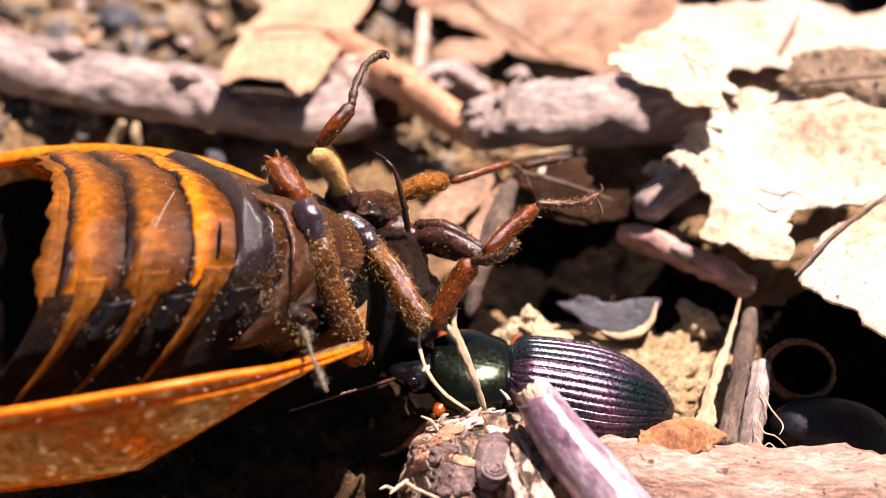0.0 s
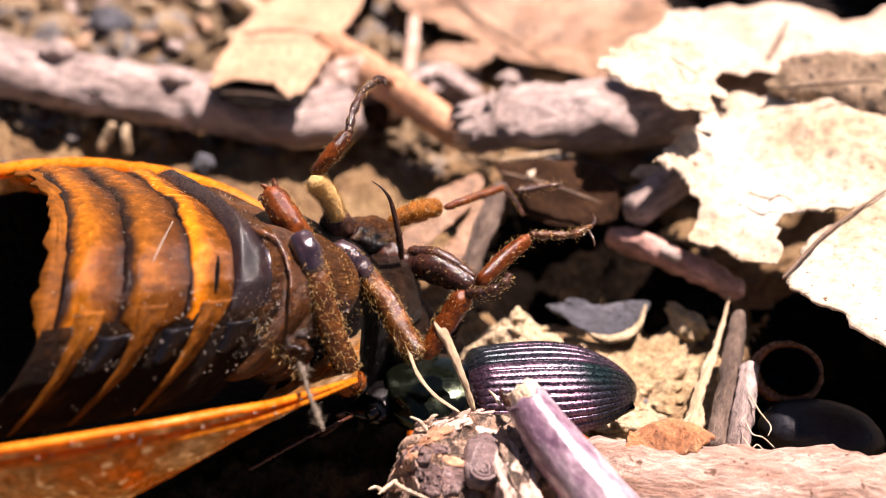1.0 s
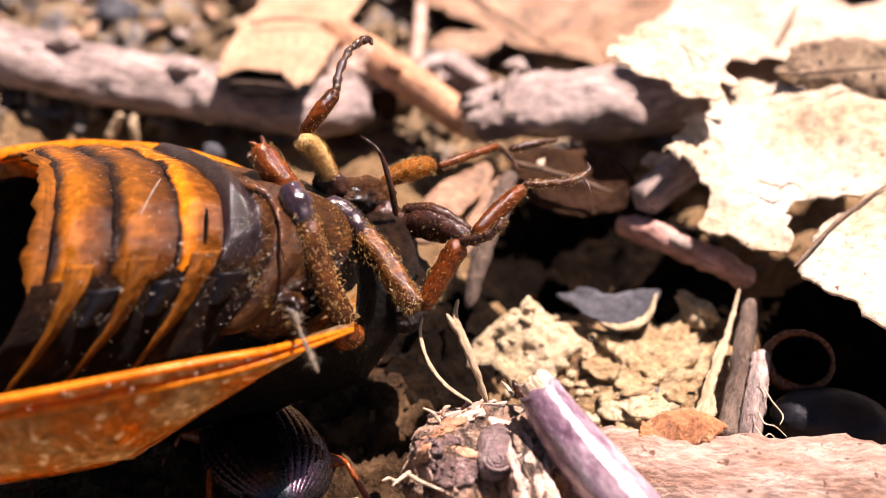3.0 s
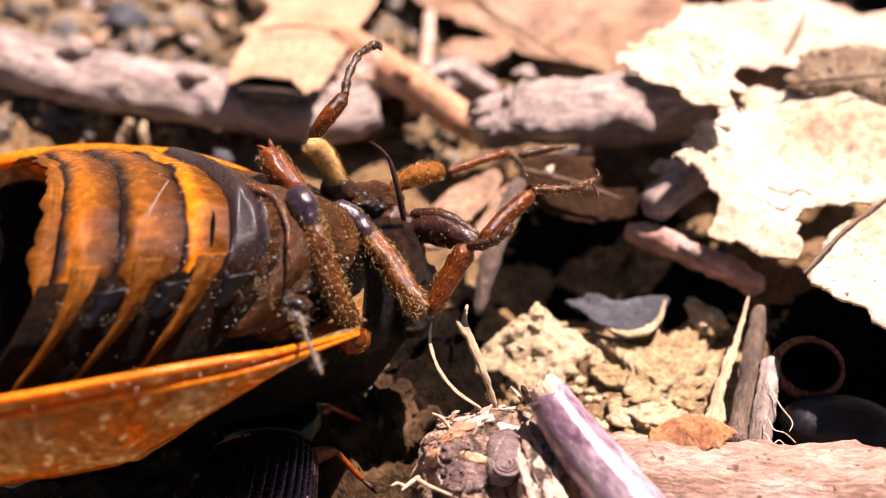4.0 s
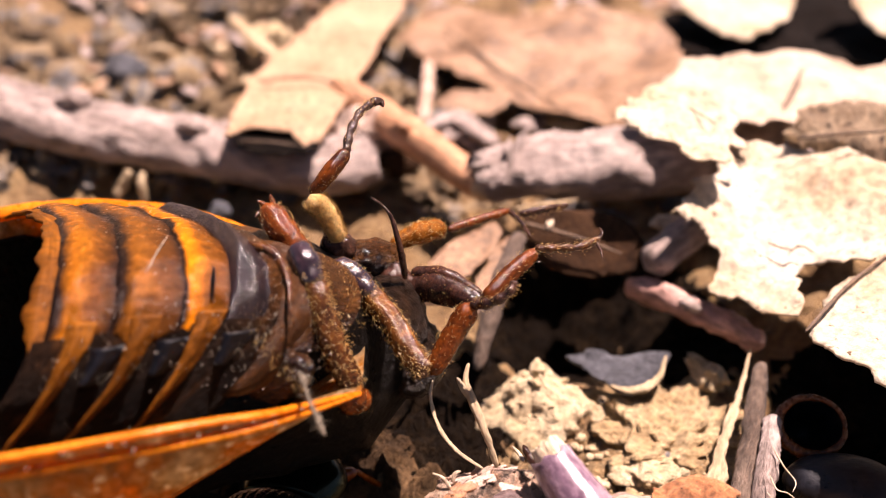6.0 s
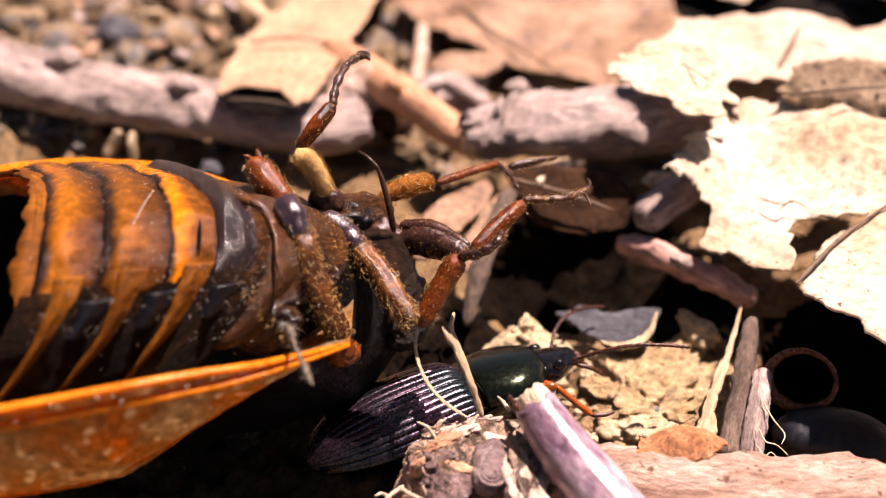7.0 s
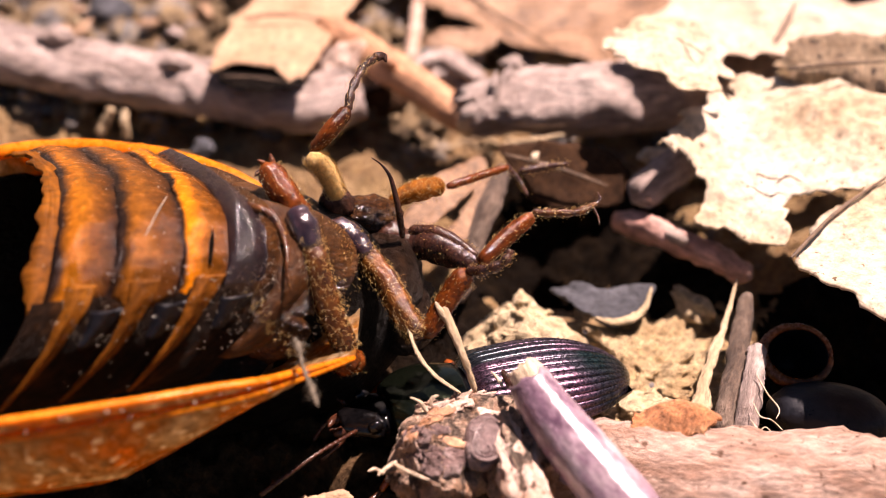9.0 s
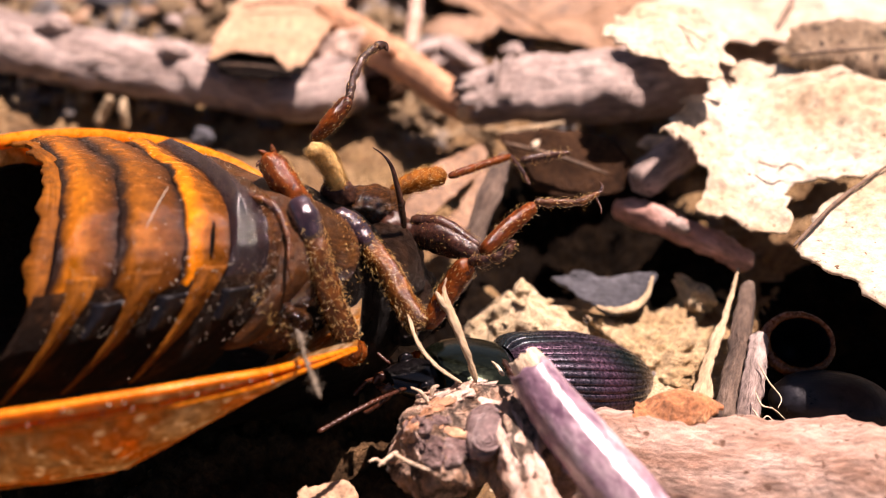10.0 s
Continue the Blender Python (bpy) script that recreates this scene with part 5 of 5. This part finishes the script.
    v, f, g = blob(c, r, 60 + k, 0.1, 0.8, 4)
    build("thorax_plate", v, f, m, chafer, "", g)


def bristle(points, radii, count, length, mat, parent, seed, width=0.02, lean=(0, 0, 0)):
    v, f, g = tube_hairs(points, radii, count, length, width, seed, lean)
    ob = build("bristles", v, f, mat, parent, "", g, smooth=False)
    tagged(ob, kind="stuff")


def limb(name, joints, hair=0, seed=0):
    """A leg: its first joint is the part, the rest hang from it."""
    root = None
    for nm, pts, rad, mt, hairy in joints:
        ob = rod(nm, pts, rad, mt, root or chafer, sides=16, rough=0.14, scale=1.2, seed=seed)
        root = root or ob
        if hairy:
            bristle(pts, rad, int(hairy * 4.5), 0.075, HAIR_GOLD, root, seed + 5, 0.008, tuple(1.6 * (np.asarray(pts[-1]) - np.asarray(pts[0])) / np.linalg.norm(np.asarray(pts[-1]) - np.asarray(pts[0]))))
    return root


limb("leg", [("femur", [(4.92, -2.95, 8.60), (5.22, -3.60, 8.10), (5.61, -4.21, 7.00), (6.23, -4.72, 5.50)], [0.36, 0.37, 0.36, 0.36], FEMUR, 420), ("knee", [(4.72, -2.60, 8.80), (4.95, -3.08, 8.65), (5.20, -3.62, 8.15)], [0.32, 0.42, 0.38], KNEE, 0),
             ("tibia", [(6.27, -4.66, 5.40), (6.09, -4.51, 5.00), (6.55, -4.20, 4.80)], [0.36, 0.4, 0.3], CHITIN_RED, 40)], seed=1)
limb("leg", [("femur", [(6.40, -1.53, 6.70), (7.09, -2.38, 6.30), (7.75, -3.21, 5.60), (8.19, -3.62, 5.20)], [0.36, 0.38, 0.36, 0.32], FEMUR, 380), ("knee", [(5.50, -1.22, 7.35), (6.02, -1.42, 7.10), (6.62, -1.85, 6.65)], [0.34, 0.42, 0.38], KNEE, 0),
             ("tibia", [(8.34, -3.57, 5.20), (8.89, -2.88, 5.90), (9.46, -2.34, 6.60)], [0.28, 0.34, 0.34], CHITIN_RED, 60), ("tarsus", [(9.51, -2.42, 6.70), (10.01, -2.77, 7.00), (10.46, -2.78, 7.30), (10.69, -2.51, 7.50)], [0.2, 0.13, 0.18, 0.12, 0.17, 0.11, 0.16, 0.12, 0.17], CHITIN_DARK, 50)], seed=2)
limb("leg", [("femur", [(4.77, -1.90, 8.00), (4.29, -1.55, 8.60), (3.71, -0.76, 9.00)], [0.44, 0.42, 0.38], CHITIN_RED, 120), ("spine", [(3.78, -0.89, 9.00), (3.60, -0.84, 9.20), (3.48, -0.88, 9.30)], [0.12, 0.08, 0.02], CHITIN_RED, 0), ("spine", [(3.93, -0.92, 9.10), (3.86, -0.75, 9.30), (3.83, -0.67, 9.40)], [0.12, 0.08, 0.02], CHITIN_RED, 0), ("spine", [(3.65, -0.91, 8.90), (3.51, -1.07, 9.00), (3.44, -1.25, 9.00)], [0.12, 0.08, 0.02], CHITIN_DARK, 0)], seed=3)
limb("leg", [("femur", [(5.61, 0.28, 7.20), (5.35, 0.45, 7.90), (4.88, 0.52, 8.60)], [0.24, 0.3, 0.36], FUR_GOLD, 700), ("tibia", [(4.86, 0.71, 8.60), (5.39, 0.92, 9.20), (5.88, 1.48, 9.60)], [0.2, 0.26, 0.22], CHITIN_RED, 60),
             ("tarsus", [(5.88, 1.48, 9.60), (5.96, 2.09, 9.90), (6.21, 3.06, 10.10), (6.57, 3.82, 10.10)], [0.17, 0.11, 0.16, 0.1, 0.15, 0.09, 0.14, 0.09, 0.15, 0.12], CHITIN_DARK, 60), ("claw", [(6.57, 3.82, 10.10), (6.81, 4.10, 10.00), (6.92, 3.91, 9.90)], [0.16, 0.12, 0.04], CHITIN_DARK, 0)], seed=4)
limb("leg", [("femur", [(7.13, 1.33, 6.40), (7.93, 1.67, 6.60), (8.75, 2.02, 6.60)], [0.22, 0.36, 0.3], STERNITE, 260), ("tibia", [(8.92, 2.24, 6.40), (9.85, 3.13, 6.20), (10.92, 4.05, 6.00)], [0.13, 0.14, 0.13], CHITIN_RED, 50),
             ("tarsus", [(10.92, 4.05, 6.00), (11.26, 3.28, 6.00), (11.49, 2.43, 6.00)], [0.1, 0.08, 0.05], CHITIN_DARK, 20), ("tarsus", [(11.29, 3.80, 6.00), (12.24, 4.00, 6.10), (12.91, 4.18, 6.10)], [0.14, 0.12, 0.08], CHITIN_DARK, 40)], seed=5)
limb("leg", [("femur", [(7.58, 0.43, 5.40), (8.56, 0.15, 5.60), (9.76, -1.01, 5.80)], [0.4, 0.56, 0.34], CHITIN_DARK, 60), ("ridge", [(7.77, 0.55, 5.90), (8.73, 0.19, 6.00), (9.79, -0.79, 6.00)], [0.2, 0.26, 0.14], CHITIN_DARK, 80),
             ("tibia", [(9.93, -1.00, 5.90), (10.72, -0.24, 6.30), (11.51, 0.37, 6.70)], [0.24, 0.27, 0.22], CHITIN_RED, 60), ("tarsus", [(11.51, 0.35, 6.80), (12.11, 0.35, 6.80), (12.81, 0.41, 6.80), (13.47, 0.88, 6.80)], [0.18, 0.11, 0.16, 0.1, 0.15, 0.09, 0.14, 0.09, 0.12], FEMUR, 50),
             ("claw", [(13.42, 0.79, 6.80), (13.58, 1.05, 6.90), (13.55, 1.37, 6.90)], [0.06, 0.05, 0.02], CHITIN_DARK, 0), ("claw", [(13.36, 0.66, 6.80), (13.48, 0.31, 6.70), (13.50, 0.09, 6.60)], [0.05, 0.04, 0.02], CHITIN_DARK, 0)], seed=6)
rod("antenna", [(7.56, -0.24, 6.20), (7.47, -0.19, 7.00), (7.34, -0.02, 7.60), (7.17, 0.23, 8.10), (6.91, 0.39, 8.40), (6.62, 0.45, 8.60)], [0.1, 0.1, 0.085, 0.06, 0.03, 0.02], CHITIN_DARK, chafer, "black thread-like feeler", sides=10)
rod("wing_vein", [(3.29, -2.34, 8.80), (4.13, -2.91, 8.80), (4.58, -3.91, 8.60), (4.64, -4.52, 8.20), (4.77, -4.87, 7.80)], [0.14, 0.13, 0.08, 0.05, 0.03], FEMUR, chafer, "pale dried membrane fold", sides=8, rough=0.3)
band("coxa_plate", -5.2, -3.6, COXA, "large smooth brown hip plate", 0.24, 0.38, 0.955, 61.0, n=18, m=40, taper=0.35)
bristle([(3.54, -3.91, 8.60), (3.91, -5.13, 8.00), (4.47, -5.80, 7.20), (5.13, -6.06, 6.60)], [0.12, 0.14, 0.14, 0.1], 90, 0.13, HAIR_GOLD, chafer, 77, 0.008, (-0.3, -0.6, 0.3))
bristle([(3.84, -3.79, 8.70), (4.25, -4.72, 8.40), (4.72, -5.47, 7.60), (5.09, -5.79, 6.80)], [0.3, 0.75, 0.8, 0.3], 90, 0.1, HAIR_GREY, chafer, 78, 0.008, (0.3, -0.6, 0.2))
rod("stuck_fibre", [(4.96, -6.03, 7.20), (5.08, -6.38, 7.20), (5.29, -7.16, 7.20), (5.53, -7.80, 7.20), (5.76, -8.40, 7.10)], [0.04, 0.1, 0.045, 0.05, 0.09, 0.03], FIBRE, chafer, "pale fluffy plant fibre", sides=10, rough=0.6, scale=1.6)
bristle([(4.96, -6.03, 7.20), (5.29, -7.16, 7.20), (5.76, -8.40, 7.10)], [0.08, 0.05, 0.08], 90, 0.2, FIBRE, chafer, 79, 0.012)
for nm, s0, s1, a0, a1, cnt, mt, ln in (("setae", -5.4, -4.4, 0.15, 0.95, 260, HAIR_GREY, 0.15), ("setae", -3.4, -2.4, 0.55, 0.97, 160, HAIR_GOLD, 0.12), ("setae", -10, -5, 0.78, 0.9, 260, HAIR_GREY, 0.14)):
    rnd = np.random.RandomState(int(cnt))
    sa = [(rnd.uniform(s0, s1), rnd.uniform(a0, a1)) for _ in range(cnt)]
    v, f, g = hairs([belly(s, a, 0.05) for s, a in sa], [(0.2, -0.4, 0.8) for s, a in sa], ln, 0.011, cnt)
    tagged(build(nm, v, f, mt, chafer, "", g, smooth=False), kind="stuff")

# pale grains for dust and, by their colour, for small glints on the chafer
rnd = np.random.RandomState(8)
specks = []
for k in range(120):
    s, a = rnd.uniform(-10.6, -3.0), rnd.uniform(0.1, 0.98)
    r = rnd.uniform(0.012, 0.038) * rnd.uniform(0.5, 1)
    specks.append(blob(belly(s, a, 0.12), (r, r * 0.8, r * 0.7), k, 0.4, 0.9, 1))
for k in range(50):
    s = rnd.uniform(-16, -3)
    y, z = near_rim(s)
    r = rnd.uniform(0.02, 0.05)
    specks.append(blob(np.array((s, y - rnd.uniform(0.1, 0.3), z - rnd.uniform(-0.3, 0.3))) - CO, (r, r, r * 0.7), k, 0.4, 0.9, 1))
v, f, g = join(*specks)
tagged(build("dust", v, f, DUST_GLINT, chafer, "dusty pale grains that also stand for small glints", g), kind="stuff")


# ---- the live ground beetle ----
beetle = thing("ground_beetle", "live black ground beetle with metallic green-purple sheen and rufous legs", "beetle")
K = 0.83


def beetle_half(x):
    """Half width of the wing cases at x, from the tail at -5.6 to the shoulders at 1."""
    t = (x + 5.6) / 6.6
    return 2.3 * (1 - max(0, 1 - t / 0.58) ** 2.1) ** 0.66 * (1 - 0.14 * max(0, (t - 0.5) / 0.5) ** 2) * (1 - 0.35 * max(0, (t - 0.94) / 0.06) ** 2)


def wing_case(side):
    n, m = 64, 108
    v = []
    for i in range(n + 1):
        t = (i / n) ** 1.25
        x = -5.6 + 6.6 * t
        w = beetle_half(x) if t > 0 else 0.02
        h = 1.55 * (1 - max(0, 1 - t / 0.6) ** 2.4) ** 0.6 * (1 - 0.12 * max(0, (t - 0.55) / 0.45) ** 2)
        h *= 1 - 0.22 * max(0, (t - 0.88) / 0.12) ** 2
        for k in range(m + 1):
            q = k / m
            a = q * math.pi / 2
            groove = abs(math.sin(math.pi * q * 9.0)) ** 0.28
            if q > 0.965:
                groove = 1.25
            d = 1 - 0.055 * (1 - groove) * min(1, t * 9) * min(1, (1.02 - t) * 25)
            y = side * w * math.sin(a) ** 0.92 * d
            z = 1.75 + h * (math.cos(a) ** 0.85 if q < 1 else 0) * d + 0.35 * t * (1 - 0.4 * t) - 0.12 * q
            v.append((x, y, z))
    w1 = m + 1
    f = [(i * w1 + k, i * w1 + k + 1, (i + 1) * w1 + k + 1, (i + 1) * w1 + k) for i in range(n) for k in range(m)]
    if side > 0:
        f = [tuple(reversed(q)) for q in f]
    return build("elytron", np.array(v) * K, f, ELYTRA, beetle, "grooved metallic wing case")


wing_case(1)
wing_case(-1)


def dome(name, x0, x1, half, height, z0, mat, parent, label="", n=26, m=40, edge=0.0, full=False):
    v = []
    for i in range(n + 1):
        t = i / n
        x = x0 + (x1 - x0) * t
        w, h = half(t), height(t)
        for k in range(m + 1):
            a = math.pi * k / m * (2 if full else 1)
            y, z = w * math.cos(a), h * math.sin(a) ** (1 if full else 0.8)
            if edge and (k < 2 or k > m - 2):
                z += edge
            v.append((x, y, z0 + z))
    w1 = m + 1
    f = [(i * w1 + k, (i + 1) * w1 + k, (i + 1) * w1 + k + 1, i * w1 + k + 1) for i in range(n) for k in range(m)]
    f += [tuple(range(w1)), tuple(n * w1 + k for k in range(m, -1, -1))]
    return build(name, np.array(v) * K, f, mat, parent, label)


shield = dome("pronotum", 1.15, 3.95, lambda t: 1.5 + 0.62 * math.sin(math.pi * min(t * 0.72 + 0.12, 1)) - 0.62 * t ** 4, lambda t: 1.26 - 0.34 * t ** 2 - 0.10 * (1 - t) ** 4, 1.85, PRONOTUM, beetle, "smooth green-black neck shield", edge=0.07)
for s in (1, -1):
    rod("furrow", np.array([(1.35, s * 0.85, 2.83), (1.7, s * 0.8, 2.9), (2.0, s * 0.78, 2.93)]) * K, [0.03, 0.04, 0.02], BEETLE_BLACK, shield, sides=6)
dome("underbody", -5.2, 3.9, lambda t: 2.05 * math.sin(math.pi * min(max(t * 0.86 + 0.1, 0.02), 1)) ** 0.5, lambda t: -1.0 * math.sin(math.pi * min(max(t * 0.9 + 0.06, 0.02), 1)) ** 0.5, 1.85, BEETLE_BLACK, beetle, "black underside")
head = dome("head", 3.6, 5.6, lambda t: (1.12 + 0.16 * math.exp(-((t - 0.42) / 0.18) ** 2) - 0.1 * math.exp(-((t - 0.1) / 0.15) ** 2)) * (1 - 0.55 * t ** 3), lambda t: 0.62 - 0.34 * t ** 2, 1.8, BEETLE_BLACK, beetle, "glossy black head", full=True, m=44)
for s in (1, -1):
    v, f, g = blob((4.55 * K, s * 1.02 * K, 2.05 * K), (0.3 * K, 0.2 * K, 0.28 * K), 1, 0.0, levels=3)
    build("eye", v, f, BEETLE_BLACK, head, "shiny black eye", g)
    rod("mandible", np.array([(5.4, s * 0.35, 1.72), (5.75, s * 0.38, 1.65), (6.0, s * 0.1, 1.6)]) * K, [0.2, 0.16, 0.05], BEETLE_TARSUS, head, sides=10)
    rod("palp", np.array([(5.5, s * 0.5, 1.55), (5.95, s * 0.75, 1.3), (6.25, s * 0.7, 1.0), (6.45, s * 0.6, 0.8)]) * K, [0.08, 0.08, 0.07, 0.07], BEETLE_TARSUS, head, sides=8)
    pts = np.array([(5.2, s * 0.85, 1.95), (5.9, s * 1.6, 2.25), (6.9, s * 2.3, 2.35), (8.0, s * 2.8, 2.1), (9.0, s * 3.1, 1.7)]) * K
    line = curve(pts, 10)
    v, f, g = tube(line[::2], [0.045 + 0.035 * (k % 2) for k in range(len(line[::2]) * 2 - 1)], sides=8, per=3)
    build("antenna", v, f, BEETLE_TARSUS, head, "beaded dark feeler", g)
dome("mesothorax", 0.2, 1.95, lambda t: 1.85 - 0.45 * t, lambda t: 1.45 - 0.65 * t, 1.75, BEETLE_BLACK, beetle, "black waist between shield and wing cases")
NECK = np.array((1.1, 0.0, 2.0)) * K
for ob in [o for o in beetle.children if o.name.split(".")[0] in ("pronotum", "head")]:
    ob.data.transform(Matrix.Translation(-NECK * U))
    ob.location = NECK * U
    for kid in ob.children:
        kid.location = -NECK * U
LEGS = []
for s in (1, -1):
    for nm, cx, kx, fx, tx, ky, fy in (("front", 2.9, 3.6, 4.5, 5.3, 2.1, 2.6), ("middle", 0.7, 0.5, 0.2, -0.5, 2.7, 3.4), ("hind", -0.9, -2.4, -4.2, -5.4, 2.7, 3.3)):
        o = np.array((cx, s * 0.9, 1.15)) * K
        fem = rod("femur", np.array([(cx, s * 0.9, 1.15), ((cx + kx) / 2, s * (0.9 + ky) / 2, 1.65), (kx, s * ky, 1.75)]) * K, [0.28 * K, 0.38 * K, 0.17 * K], BEETLE_LEG, beetle, "orange-red thigh", origin=o, sides=12)
        tib = rod("tibia", np.array([(kx, s * ky, 1.75), ((kx + fx) / 2, s * (ky + fy) / 2, 0.95), (fx, s * fy, 0.25)]) * K - o, [0.11 * K, 0.12 * K, 0.13 * K], BEETLE_LEG, fem, sides=10)
        tar = np.array([(fx, s * fy, 0.22), ((fx + tx) / 2, s * (fy + 0.25), 0.1), (tx, s * (fy + 0.4), 0.08)]) * K - o
        rod("tarsus", tar, [0.1 * K, 0.09 * K, 0.06 * K], BEETLE_TARSUS, fem, sides=8)
        LEGS.append((fem, o, s, nm))


# ---- what moves ----
CHAFER_ROWS = [
    (0.0, -8.630, -7.380, 0.000, 0.00, -0.00, 0.00),
    (0.5, -8.692, -7.502, -0.488, 1.87, 1.77, 0.08),
    (1.0, -8.665, -7.503, -0.553, 1.98, 1.49, 0.15),
    (1.5, -8.650, -7.451, -0.461, 1.32, 1.45, 0.04),
    (2.0, -8.628, -7.451, -0.584, 2.22, 1.76, -0.14),
    (2.5, -8.789, -7.484, 0.029, -0.76, -1.11, 0.96),
    (4.0, -8.902, -7.499, 0.113, -1.10, -1.42, 0.27),
    (4.5, -8.919, -7.792, 0.416, -2.28, -1.01, 0.47),
    (5.0, -8.942, -7.470, 0.012, -1.72, -1.74, 0.23),
    (5.5, -8.941, -8.039, 0.423, -2.10, -0.69, 0.27),
    (7.0, -8.796, -7.780, 0.034, -1.26, -1.54, 1.26),
    (7.5, -8.641, -7.450, -0.491, 0.88, 0.32, -0.36),
    (8.0, -8.581, -7.389, -0.623, 1.64, 1.13, -0.29),
    (8.5, -8.592, -7.374, -0.618, 1.59, 1.16, -0.39),
    (9.0, -8.604, -7.428, -0.617, 1.72, 1.02, -0.33),
    (9.5, -8.613, -7.383, -0.600, 1.68, 1.14, -0.41),
    (10.0, -8.568, -7.376, -0.662, 1.84, 1.08, -0.35),
]
BEETLE_ROWS = [
    (0.0, 2.52, -9.52, 0.19, -4.4, -10.5, 177.9),
    (0.5, 3.16, -9.90, 0.07, 6.1, -5.1, 189.2),
    (1.0, 1.80, -10.23, 0.34, 1.8, -2.8, 187.4),
    (1.5, -0.41, -11.37, 0.06, 16.4, -2.2, 217.7),
    (2.0, -0.71, -11.06, -0.59, 22.0, -6.6, 220.4),
    (2.3, -2.10, -11.10, -1.00, 24.0, -10.0, 226.0),
    (2.5, -3.75, -10.75, -1.20, 24.0, -12.0, 222.0),
    (2.6, -4.60, -11.30, -1.25, 28.0, 4.0, 182.0),
    (2.7, -6.17, -11.32, -1.19, 26.4, 18.0, 139.8),
    (3.8, -5.70, -12.06, -1.28, -8.0, -1.0, 90.0),
    (4.0, -5.66, -12.06, -1.28, -8.0, -1.0, 87.0),
    (5.7, -5.60, -12.10, -1.30, -8.0, 0.0, 84.0),
    (6.4, -4.60, -11.80, -1.30, -8.0, 4.0, 56.0),
    (6.8, -2.27, -11.10, -0.95, -18.0, 6.0, 33.0),
    (6.9, -0.80, -10.80, -0.50, -24.0, 0.0, 22.0),
    (7.0, 0.45, -10.30, -0.05, -20.0, -5.9, 26.0),
    (7.1, 1.90, -9.60, -0.25, -22.0, -5.0, 20.0),
    (7.2, 3.20, -8.90, -0.45, -24.0, -3.0, 13.0),
    (7.3, 4.45, -8.22, -0.56, -26.1, -2.7, 8.0),
    (7.4, 3.20, -8.60, -0.25, -28.0, -5.0, 4.0),
    (7.5, 2.00, -8.00, 0.35, -16.0, -9.0, 5.0),
    (7.6, 3.20, -9.10, 0.70, -22.0, -12.0, -30.0),
    (7.7, 5.33, -10.33, 1.72, 3.7, -21.9, -93.1),
    (7.8, 5.85, -7.69, 1.00, 10.0, -5.0, -128.8),
    (7.9, 5.00, -8.00, 0.90, 11.0, -8.0, -146.0),
    (8.0, 4.03, -8.34, 0.64, 11.2, -9.7, -161.5),
    (8.2, 3.50, -9.10, 0.40, 11.5, 0.0, -161.0),
    (8.5, 2.75, -9.91, 0.00, 12.4, 8.2, -159.7),
    (9.0, 1.69, -10.81, -0.05, 8.0, -3.3, -162.5),
    (9.5, 1.75, -10.75, 0.05, 7.0, -1.6, -172.0),
    (10.0, 2.53, -10.15, -0.42, 9.0, -16.0, -161.5),
]
# how the fore body bends on the hind body: time, turn to its left, nod down
NECK_ROWS = [
    (0.0, 0.0, 0.0),
    (0.5, 0.0, 0.0),
    (1.0, 0.0, 0.0),
    (1.5, 0.0, 0.0),
    (2.0, 0.0, 0.0),
    (2.3, 0.0, 0.0),
    (2.5, 0.0, 0.0),
    (2.7, 0.0, 0.0),
    (3.8, 0.0, 0.0),
    (6.8, 0.0, 0.0),
    (6.9, 0.0, 0.0),
    (7.0, 1.5, 0.3),
    (7.1, -5.3, -10.0),
    (7.2, -25.0, -10.0),
    (7.3, -20.8, -10.0),
    (7.4, -25.0, -10.0),
    (7.5, -10.0, 12.0),
    (7.6, -2.8, -1.3),
    (7.7, -1.8, -1.6),
    (7.8, 5.7, 0.4),
    (7.9, -16.8, 12.0),
    (8.0, -10.3, -7.6),
    (8.1, 0.0, 0.0),
    (8.5, 0.0, 0.0),
    (9.0, 0.0, 0.0),
    (9.5, 0.0, 0.0),
    (10.0, 0.0, 0.0),
]


def motions():
    walk(chafer, [(t, upose(*m)) for t, *m in CHAFER_ROWS])
    walk(beetle, [(t, upose(*m)) for t, *m in BEETLE_ROWS])
    for ob in (shield, head):
        walk(ob, [(t, upose(*NECK, 0, nod, turn)) for t, turn, nod in NECK_ROWS])
    # legs step while the beetle walks
    steps = np.arange(0, 10.01, 0.2)
    bx = [np.interp(steps, [r[0] for r in BEETLE_ROWS], [r[k] for r in BEETLE_ROWS]) for k in (1, 2, 6)]
    gone = np.concatenate([[0], np.cumsum(np.hypot(np.diff(bx[0]), np.diff(bx[1])) + np.abs(np.diff(bx[2])) * 0.03)])
    for fem, o, s, nm in LEGS:
        phase = (0 if (nm == "middle") == (s > 0) else math.pi) + (0.6 if nm == "hind" else 0)
        rows = []
        for t, d in zip(steps, gone):
            w = 2 * math.pi * d / 3.2 + phase
            rows.append((float(t), upose(*o, 5 * s * max(0, math.cos(w)), 0, 15 * s * math.sin(w))))
        walk(fem, rows)


motions()
